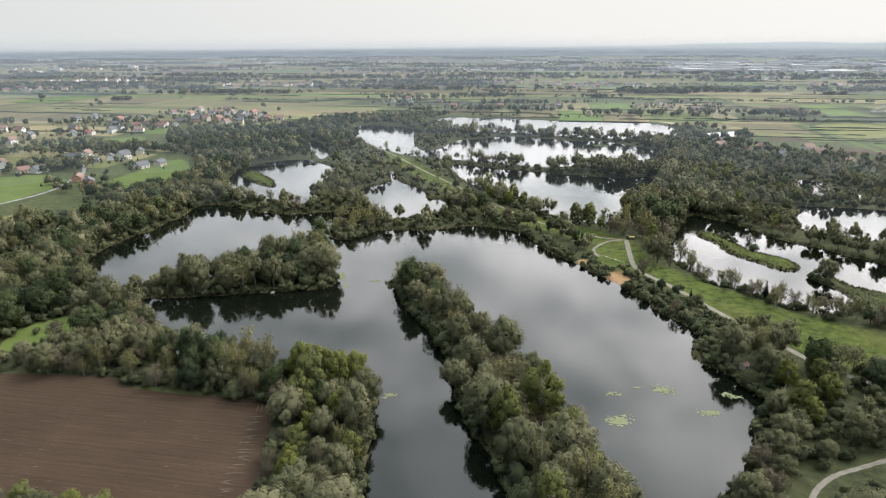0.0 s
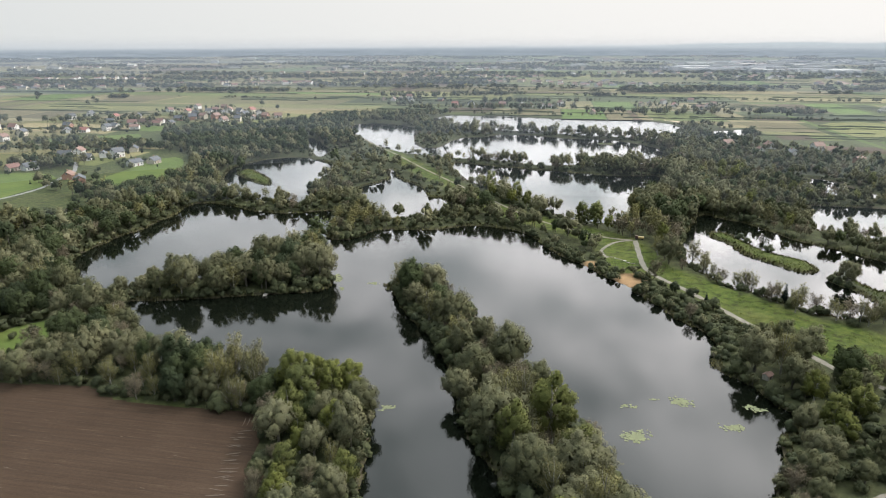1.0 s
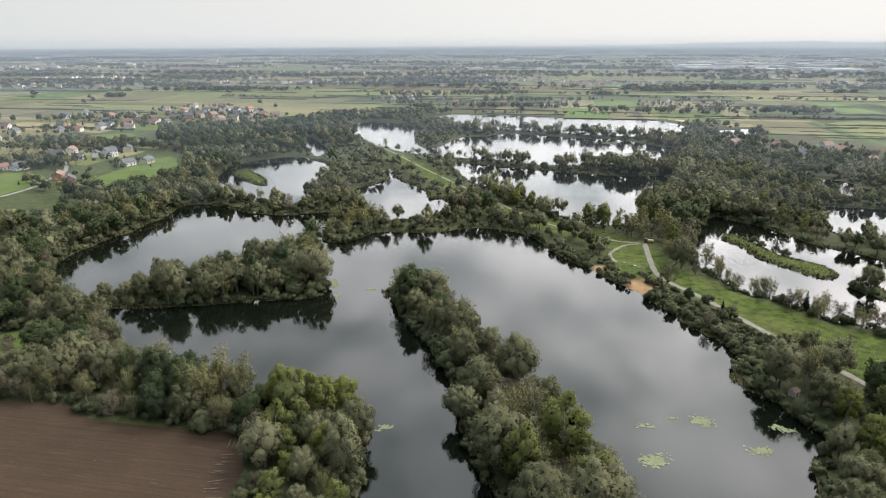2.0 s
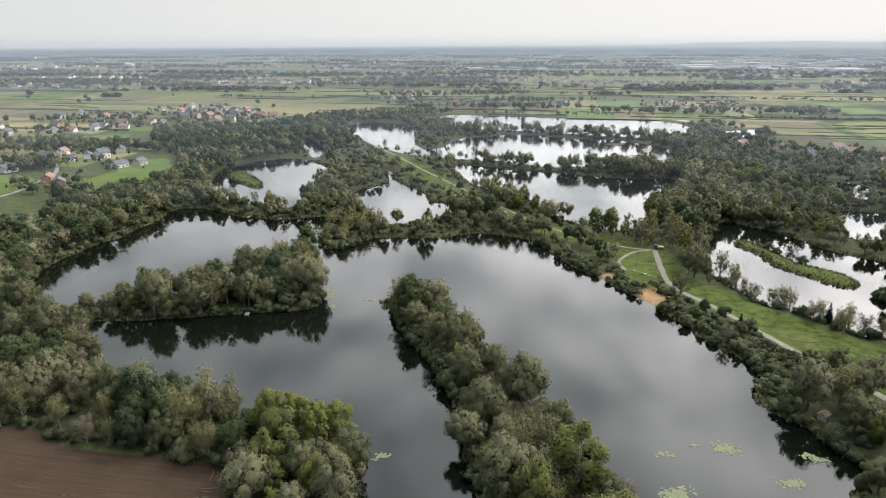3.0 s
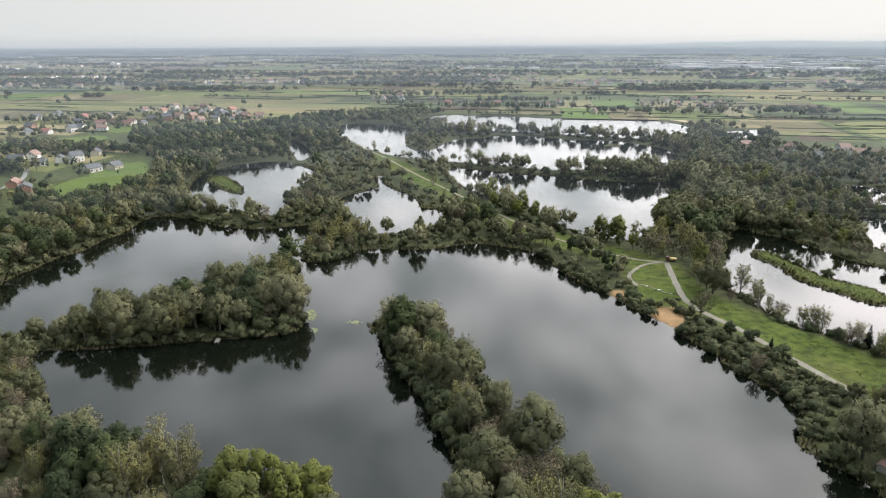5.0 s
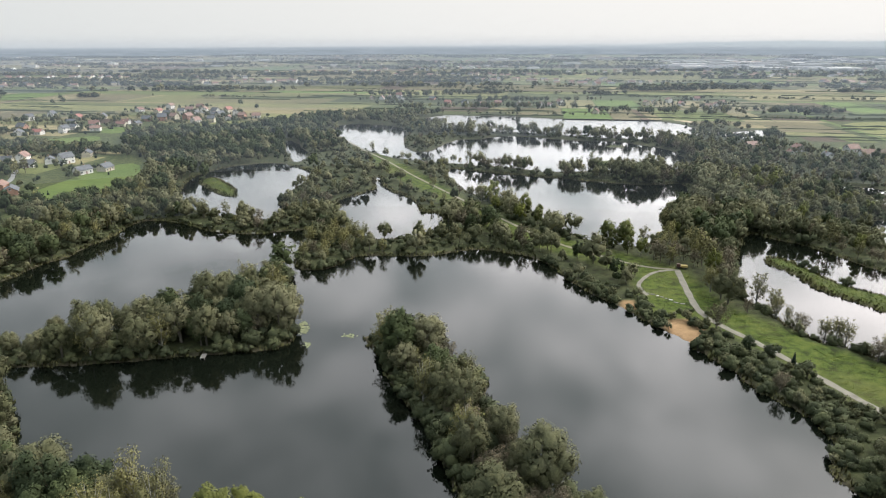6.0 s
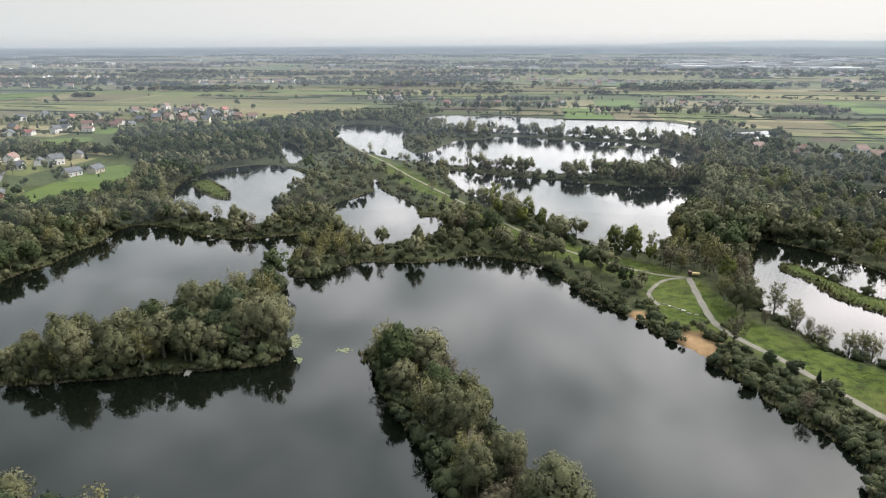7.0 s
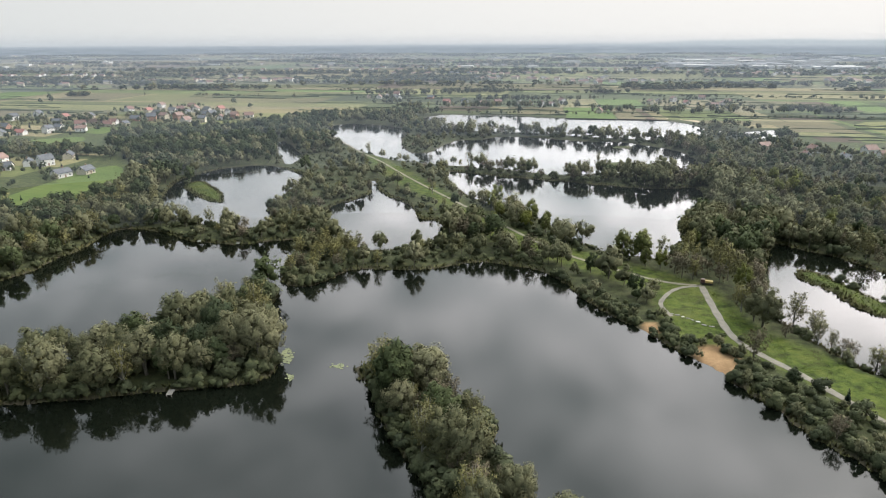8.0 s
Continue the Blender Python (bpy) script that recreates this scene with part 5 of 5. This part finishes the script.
def build_hedges():
    """Low unbroken hedges and ditches' growth along the far field edges."""
    rng = np.random.default_rng(51)
    V, T, NN, count = [], [], [], 0
    for _ in range(330):
        y = 640 + 3300 * rng.random() ** 1.15
        x = rng.uniform(-0.74, 0.74) * y
        n = int(rng.integers(6, 36))
        step, run = rng.uniform(6, 10), -0.17 + rng.normal() * 0.02
        k = np.arange(n)
        cx, cy = x + k * step, y + k * step * run
        if inside(WETLAND, np.stack([cx, cy], 1)).any():
            continue
        h = rng.uniform(0.6, 1.7) * rng.uniform(0.4, 1.4, n)
        w = rng.uniform(0.6, 1.1) * rng.uniform(0.7, 1.3, n)
        rows = np.stack([np.stack([cx, cy - w, np.full(n, LAND)], 1), np.stack([cx, cy - w * 0.5, LAND + h * 0.9], 1),
                         np.stack([cx, cy + w * 0.5, LAND + h], 1), np.stack([cx, cy + w, np.full(n, LAND)], 1)], 1)
        V.append(rows.reshape(-1, 3))
        for a in range(n - 1):
            for c in range(3):
                p = count + a * 4 + c
                T += [(p, p + 4, p + 5), (p, p + 5, p + 1)]
        count += n * 4
    v = np.concatenate(V)
    me = mesh_from("hedges", v, np.array(T), [LEAF_JOINED["alder"]], values={"leaf": rng.uniform(0.2, 0.8, len(v)), "tree": rng.uniform(0, 1, len(v))})
    tagged(new("hedges", me), "low dark hedges along the far field edges", "hedges", kind="stuff")


build_hedges()


# ---- banks: reeds and lily pads ----
def blades(name, feet, height, width, mat, label, category, seed):
    rng = np.random.default_rng(seed)
    n = len(feet)
    a = rng.uniform(0, 6.28, n)
    side = np.stack([np.cos(a), np.sin(a), 0 * a], 1)
    lean = np.column_stack([rng.normal(scale=0.25, size=(n, 2)), np.ones(n)])
    h = height * rng.uniform(0.55, 1.25, n)[:, None]
    w = width * rng.uniform(0.6, 1.4, n)[:, None]
    v = np.stack([feet - side * w, feet + side * w, feet + lean * h], 1).reshape(-1, 3)
    nor = np.repeat(unit(np.column_stack([side[:, 1] * 0.3, -side[:, 0] * 0.3, np.ones(n)])), 3, 0)
    me = mesh_from(name, v, np.arange(3 * n).reshape(-1, 3), [mat], nor,
                   values={"leaf": np.repeat(rng.uniform(0, 1, n), 3), "tree": np.repeat(np.clip(0.5 + 0.5 * np.sin(feet[:, 0] * 0.2) * np.cos(feet[:, 1] * 0.17), 0, 1), 3)})
    return tagged(new(name, me), label, category, kind="stuff")


def build_reeds():
    rng = np.random.default_rng(5)
    p = rng.uniform((-260, 60), (260, 560), (520000, 2))
    near = np.zeros(len(p), bool)
    for poly in list(WATERS.values()) + list(ISLANDS.values()):
        near |= line_gap(poly, p, reach=5) < 4.5
    p = p[near]
    gap = shore_gap(p)
    beach = np.zeros(len(p), bool)
    for poly in BEACHES:
        beach |= line_gap(poly, p, reach=4) < 2.5
        beach |= inside(poly, p)
    p = p[(gap > -0.7) & (gap < 2.2) & ~beach]
    z = land_height(shore_gap(p))
    blades("reeds", np.column_stack([p, z - 0.15]), 1.15, 0.42, REED, "olive and straw-brown reeds fringing the banks", "reeds", 6)
    isl = []
    for key in ("grass_islet", "reed_islet"):
        q = ISLANDS[key]
        isl.append(rng.uniform(q.min(0), q.max(0), (5000, 2)))
    isl.append(rng.uniform((165, 220), (245, 262), (12000, 2)))
    p = np.concatenate(isl)
    g = shore_gap(p)
    keep = (g > 0.2) & (inside(ISLANDS["grass_islet"], p) | inside(ISLANDS["reed_islet"], p) | (p[:, 0] > 176))
    p, g = p[keep], g[keep]
    blades("tall_grass", np.column_stack([p, land_height(g) - 0.08]), 0.34, 0.30, TURF, "tall olive grass on low islets", "grass", 7)


def build_lilies():
    rng = np.random.default_rng(8)
    for cx, cy, rx, ry, n in ((54.8, 143.3, 4.2, 3.0, 150), (70.5, 158.8, 3.6, 2.6, 120), (79, 146.6, 3.0, 2.0, 90), (53.5, 157.5, 1.8, 0.7, 20), (61.6, 161.5, 1.0, 0.5, 10),
                              (90.4, 156.3, 3.2, 1.6, 70), (46.5, 111, 2.6, 2.6, 60), (-46.5, 262, 2.2, 5.5, 120), (-43.5, 249, 1.2, 1.6, 25), (-30, 256, 2.4, 1.8, 40), (-16, 157, 2.5, 1.6, 40)):
        bm = bmesh.new()
        lobes = [(rng.normal(0, 0.45), rng.normal(0, 0.45)) for _ in range(4)]
        for _ in range(n):
            lx, ly = lobes[int(rng.integers(0, 4))]
            x, y = cx + (lx + rng.normal(0, 0.33)) * rx, cy + (ly + rng.normal(0, 0.33)) * ry
            r, a = rng.uniform(0.22, 0.5), rng.uniform(0, 6.28)
            bm.faces.new([bm.verts.new((x + math.cos(a + k * 1.0) * r, y + math.sin(a + k * 1.0) * r, 0.035 + rng.uniform(0, 0.02))) for k in range(6)])
        tagged(part("lily_pads", bm, LILY), "patch of pale yellow-green lily pads on the water", "water plants", "lily patches", "stuff")


def build_tufts():
    """Rough uncut grass in clumps on the meadow and the dam."""
    rng = np.random.default_rng(9)
    feet = []
    for key, n in (("east_meadow", 2600), ("dam", 1500), ("south_east", 500)):
        poly = MEADOWS[key]
        c = rng.uniform(poly.min(0), poly.max(0), (n * 3, 2))
        c = c[inside(poly, c)][:n // 7]
        p = np.repeat(c, 45, 0) + rng.normal(scale=1.5, size=(len(c) * 45, 2))
        free = np.ones(len(p), bool)
        for line, width in WAYS.values():
            free &= line_gap(line, p, False, 6) > width / 2
        p = p[free & (shore_gap(p) > 0.6)]
        feet.append(p)
    p = np.concatenate(feet)
    blades("grass_tufts", np.column_stack([p, land_height(shore_gap(p)) - 0.05]), 0.16, 0.26, TURF, "uneven tufts of rough green grass", "grass", 10)


build_reeds()
build_tufts()
build_lilies()


# ---- houses ----
def gable(bm, sx, sy, rise, over, thick):
    """A gable roof slab with eaves, ridge along x, eaves at z = 0."""
    hx, hy = sx / 2 + over, sy / 2 + over
    drop = rise * over / (sy / 2)
    rows = []
    for x in (-hx, hx):
        rows.append([bm.verts.new((x, y, z)) for y, z in ((-hy, -drop), (0, rise), (hy, -drop), (hy, -drop + thick), (0, rise + thick), (-hy, -drop + thick))])
    a, b = rows
    for k in range(6):
        bm.faces.new((a[k], a[(k + 1) % 6], b[(k + 1) % 6], b[k]))
    for r in (a, b):
        bm.faces.new((r[0], r[1], r[4], r[5]))
        bm.faces.new((r[1], r[2], r[3], r[4]))
    bmesh.ops.recalc_face_normals(bm, faces=bm.faces[:])


def gable_walls(bm, sx, sy, high, rise):
    """Four walls with gable ends."""
    rows = []
    for x in (-sx / 2, sx / 2):
        rows.append([bm.verts.new((x, y, z)) for y, z in ((-sy / 2, -0.3), (-sy / 2, high), (0, high + rise), (sy / 2, high), (sy / 2, -0.3))])
    a, b = rows
    for k in range(4):
        bm.faces.new((a[k], a[k + 1], b[k + 1], b[k]))
    bm.faces.new(a)
    bm.faces.new(b[::-1])
    bmesh.ops.recalc_face_normals(bm, faces=bm.faces[:])


def window_mesh():
    bm = bmesh.new()
    box(bm, 1.2, 0.10, 1.35)
    box(bm, 1.0, 0.06, 1.15, Matrix.Translation((0, -0.05, 0.1)))
    me = bpy.data.meshes.new("window")
    bm.to_mesh(me)
    bm.free()
    me.materials.append(PLASTER[0])
    me.materials.append(DARK_GLASS)
    for f in me.polygons[6:]:
        f.material_index = 1
    return me


WINDOW = window_mesh()


def build_house(x, y, sx, sy, high, rise, turn, wall, roof, label, group):
    house = new("house")
    bm = bmesh.new()
    gable_walls(bm, sx, sy, high, rise)
    part("wall", bm, wall, house)
    bm = bmesh.new()
    gable(bm, sx, sy, rise, 0.5, 0.22)
    r = part("roof", bm, roof, house)
    r.location.z = high
    bm = bmesh.new()
    box(bm, 0.6, 0.6, 1.5)
    box(bm, 0.75, 0.75, 0.12, Matrix.Translation((0, 0, 1.5)))
    c = part("chimney", bm, PLASTER[2], r)
    c.location = (sx * 0.2, sy * 0.12, rise * 0.72)
    bm = bmesh.new()
    box(bm, 1.1, 0.12, 2.05)
    d = part("door", bm, ROOF[2], house)
    d.location = (0.3, -sy / 2 - 0.03, 0.05)
    levels = (1.0, 3.7) if high > 4.5 else (1.0,)
    for zz in levels:
        for side in (-1, 1):
            for xx in (-0.32, 0.32):
                w = new("window", WINDOW)
                w.parent = house
                w.location = (xx * sx, side * (sy / 2 + 0.02), zz)
                if side > 0:
                    w.rotation_euler.z = math.pi
    for side in (-1, 1):
        w = new("window", WINDOW)
        w.parent = house
        w.location = (side * (sx / 2 + 0.02), 0, high + 0.4)
        w.rotation_euler.z = side * math.pi / 2
    house.matrix_world = pose(x, y, LAND, 0, 0, turn)
    return tagged(house, label, "house", group)


def build_villages():
    rng = random.Random(17)
    roof_text = ("red-tiled", "grey-roofed", "brown-roofed", "bright red-roofed")
    wall_text = ("white-plastered", "cream-plastered", "brick")
    for group, places, weights in (("houses beside the meadow", HOUSES_NEAR, (1, 6, 2, 0)), ("houses along the lane", HOUSES_MID, (2, 5, 3, 1)),
                                   ("houses of the village", HOUSES_NORTH, (4, 5, 3, 1)), ("houses in the gardens", HOUSES_EAST, (3, 2, 3, 1)),
                                   ("houses behind the far pond", HOUSES_CENTRE, (4, 2, 3, 1))):
        for x, y in places:
            k, w = rng.choices(range(4), weights)[0], rng.choices(range(3), (6, 3, 1))[0]
            sx, sy, high = rng.uniform(7.8, 11), rng.uniform(6.6, 8.4), rng.choice((3.2, 3.4, 5.2))
            build_house(x, y, sx, sy, high, sy * rng.uniform(0.32, 0.45), rng.uniform(-30, 30) + rng.choice((0, 90)), PLASTER[w], ROOF[k],
                        f"{wall_text[w]} {roof_text[k]} house with a gable roof", group)


build_villages()


def build_far_town():
    """Villages and sheds too far to pick apart, kilometres away."""
    rng = np.random.default_rng(41)
    V, F, M = [], [], []

    def hut(x, y, sx, sy, h, rise, mats, turn):
        c, s = math.cos(turn), math.sin(turn)
        n = len(V)
        for ex in (-1, 1):
            for py, pz in ((-sy / 2, 0), (-sy / 2, h), (0, h + rise), (sy / 2, h), (sy / 2, 0)):
                px = ex * sx / 2
                V.append((x + c * px - s * py, y + s * px + c * py, LAND + pz))
        for k, mi in ((0, 0), (1, 1), (2, 1), (3, 0)):
            F.append((n + k, n + k + 5, n + k + 6, n + k + 1))
            M.append(mats[mi])
        for e, flip in ((0, 1), (5, 0)):
            F.append((n + e, n + e + 1, n + e + 3, n + e + 4))
            F.append((n + e + 1, n + e + 2, n + e + 3, n + e + 3))
            M.extend((mats[0], mats[0]))

    for _ in range(46):                                           # villages
        y = 1250 + 3200 * rng.random()
        x = rng.uniform(-0.72, 0.72) * y
        for _ in range(int(rng.integers(8, 24))):
            hx, hy = x + rng.normal() * (60 + y * 0.03), y + rng.normal() * 22
            hut(hx, hy, rng.uniform(9, 15), rng.uniform(8, 11), rng.uniform(3, 6), rng.uniform(2.5, 4), (int(rng.random() < 0.7), 3 + int(rng.integers(0, 3))), rng.uniform(-0.6, 0.6))
    for _ in range(70):                                           # long pale sheds of the works
        y = rng.uniform(2150, 3300)
        x = y * rng.uniform(0.34, 0.72)
        hut(x, y, rng.uniform(40, 150), rng.uniform(25, 60), rng.uniform(6, 12), rng.uniform(0.5, 2), (int(rng.choice((0, 2, 2))), int(rng.choice((2, 4, 4, 4, 5)))), rng.uniform(-0.2, 0.2))
    for _ in range(26):
        y = rng.uniform(2300, 4300)
        x = y * rng.uniform(-0.65, 0.3)
        hut(x, y, rng.uniform(25, 70), rng.uniform(15, 30), rng.uniform(5, 9), 1.0, (0, int(rng.choice((0, 2, 4)))), rng.uniform(-0.2, 0.2))
    bm = bmesh.new()
    vs = [bm.verts.new(v) for v in V]
    for f, mi in zip(F, M):
        g = list(dict.fromkeys(f))
        face = bm.faces.new([vs[k] for k in g])
        face.material_index = mi
    bmesh.ops.recalc_face_normals(bm, faces=bm.faces[:])
    ob = part("far_town", bm, [PLASTER[0], PLASTER[1], CONCRETE, ROOF[0], ROOF[1], ROOF[2]])
    tagged(ob, "far villages and long pale industrial sheds on the plain", "buildings", kind="stuff")


build_far_town()


# ---- small things by the water ----
def build_truck():
    truck = new("truck")
    yellow = surface("yellow_paint", [(0.3, (0.40, 0.29, 0.10)), (0.7, (0.50, 0.37, 0.14))], 0.8, 0.45)
    dark = surface("black_rubber", [(0.3, (0.02, 0.02, 0.02)), (0.7, (0.04, 0.04, 0.04))], 2.0, 0.8)
    maroon = surface("maroon_paint", [(0.3, (0.06, 0.025, 0.022)), (0.7, (0.10, 0.045, 0.038))], 0.8, 0.4)
    bm = bmesh.new()
    box(bm, 5.2, 1.9, 0.35, Matrix.Translation((0, 0, 0.55)))
    part("chassis", bm, dark, truck)
    bm = bmesh.new()
    box(bm, 3.3, 2.1, 0.9, Matrix.Translation((-0.95, 0, 0.92)))
    bmesh.ops.bevel(bm, geom=bm.edges[:], offset=0.06, segments=1)
    part("load_bed", bm, yellow, truck, "yellow load bed")
    bm = bmesh.new()
    box(bm, 1.6, 2.0, 1.55, Matrix.Translation((1.7, 0, 0.9)))
    bmesh.ops.bevel(bm, geom=bm.edges[:], offset=0.18, segments=2)
    cab = part("cab", bm, maroon, truck, "dark maroon cab")
    bm = bmesh.new()
    box(bm, 0.06, 1.7, 0.6, Matrix.Translation((2.5, 0, 1.6)))
    part("windscreen", bm, DARK_GLASS, cab)
    for x in (-1.7, 1.6):
        for y in (-0.95, 0.95):
            bm = bmesh.new()
            bmesh.ops.create_cone(bm, cap_ends=True, segments=14, radius1=0.45, radius2=0.45, depth=0.3, matrix=pose(x, y, 0.45, 90, 0, 0))
            part("wheel", bm, dark, truck)
    truck.matrix_world = pose(101.5, 316.5, LAND + 0.1, 0, 0, 165) @ Matrix.Scale(0.85, 4)
    tagged(truck, "small truck with a yellow load bed parked where paths meet", "truck")


PALE_PLANK = surface("pale_planks", [(0.3, (0.11, 0.10, 0.09)), (0.7, (0.19, 0.18, 0.16))], 1.2, 0.85)


def build_jetty(x, y, turn, long=3.0):
    jetty = new("jetty")
    bm = bmesh.new()
    box(bm, 0.10, long, 0.12, Matrix.Translation((-0.6, 0, 0.45)))
    part("beam", bm, PLANK, jetty)
    bm = bmesh.new()
    box(bm, 0.10, long, 0.12, Matrix.Translation((0.6, 0, 0.45)))
    part("beam", bm, PLANK, jetty)
    n = int(long / 0.32)
    bm = bmesh.new()
    box(bm, 1.6, 0.29, 0.05)
    first = part("plank", bm, PALE_PLANK, jetty)
    first.location = (0, -long / 2 + 0.16, 0.575)
    for k in range(1, n):
        p = new("plank", first.data)
        p.parent = jetty
        p.location = (0.02 * math.sin(k * 2.3), -long / 2 + 0.16 + k * long / n, 0.575)
    for px in (-0.6, 0.6):
        for py in (-long / 2 + 0.2, long / 2 - 0.2):
            bm = bmesh.new()
            bmesh.ops.create_cone(bm, cap_ends=True, segments=8, radius1=0.08, radius2=0.08, depth=2.4, matrix=Matrix.Translation((px, py, -0.6)))
            part("post", bm, PLANK, jetty)
    jetty.matrix_world = pose(x, y, 0.0, 0, 0, turn)
    tagged(jetty, "short pale wooden fishing jetty at the bank", "jetty", "fishing jetties")


def build_hut():
    # made-up plank hut in place of a small brown object of unclear kind
    hut = new("stand_in_hut")
    bm = bmesh.new()
    gable_walls(bm, 2.6, 2.0, 1.7, 0.5)
    part("wall", bm, PLANK, hut)
    bm = bmesh.new()
    gable(bm, 2.6, 2.0, 0.5, 0.25, 0.08)
    part("roof", bm, ROOF[2], hut, "brown sheet roof").location.z = 1.7
    bm = bmesh.new()
    box(bm, 0.8, 0.06, 1.5)
    part("door", bm, BARK, hut).location = (0, -1.02, 0.02)
    hut.matrix_world = pose(100, 172, LAND - 0.05, 0, 0, 35)
    tagged(hut, "small grey plank hut standing in for an unclear object on the bank", "hut")


def build_slabs():
    rng = random.Random(3)
    for k in range(9):
        t = k / 8
        bm = bmesh.new()
        box(bm, rng.uniform(0.8, 1.7), rng.uniform(0.5, 0.8), 0.16)
        bmesh.ops.bevel(bm, geom=bm.edges[:], offset=0.03, segments=1)
        ob = part("concrete_slab", bm, PALE_PLANK if k % 3 else CONCRETE)
        ob.matrix_world = pose(77 + 11 * t + rng.uniform(-0.6, 0.6), 291 - 12 * t + rng.uniform(-0.8, 0.8), LAND + 0.02, 0, 0, rng.uniform(-40, 10))
        tagged(ob, "pale concrete slab lying in the grass", "slab", "slabs in the grass")


def build_arch():
    """A pale tied-arch footbridge out on the plain."""
    bridge = new("arch_bridge")
    bm = bmesh.new()
    box(bm, 64, 5, 0.6, Matrix.Translation((0, 0, 3.0)))
    part("deck", bm, CONCRETE, bridge)
    for yy in (-2.4, 2.4):
        line = [(x, yy, 3.0 + 9.5 * (1 - (x / 31) ** 2)) for x in np.linspace(-31, 31, 25)]
        v, t = tube(line, [0.55] * 25, 6)
        part_ob = new("arch", mesh_from("arch", v, t, [CONCRETE]))
        part_ob.parent = bridge
    for x in np.linspace(-24, 24, 9):
        for yy in (-2.4, 2.4):
            bm = bmesh.new()
            box(bm, 0.16, 0.16, 9.5 * (1 - (x / 31) ** 2), Matrix.Translation((x, yy, 3.2)))
            part("hanger", bm, CONCRETE, bridge)
    for x in (-30, 30):
        bm = bmesh.new()
        box(bm, 2.0, 5.0, 3.4, Matrix.Translation((x, 0, -0.4)))
        part("pier", bm, CONCRETE, bridge)
    bridge.matrix_world = pose(650, 940, LAND, 0, 0, 8)
    tagged(bridge, "pale tied-arch bridge standing on the plain", "bridge")


build_truck()
for x, y, turn in ((-180, 312, 60), (-172, 352, 50), (-223, 345, 75), (-232, 290, 60), (-73.5, 240, 5), (-114, 376, 20), (-95, 373, 5)):
    build_jetty(x, y, turn)
build_hut()
build_slabs()
build_arch()
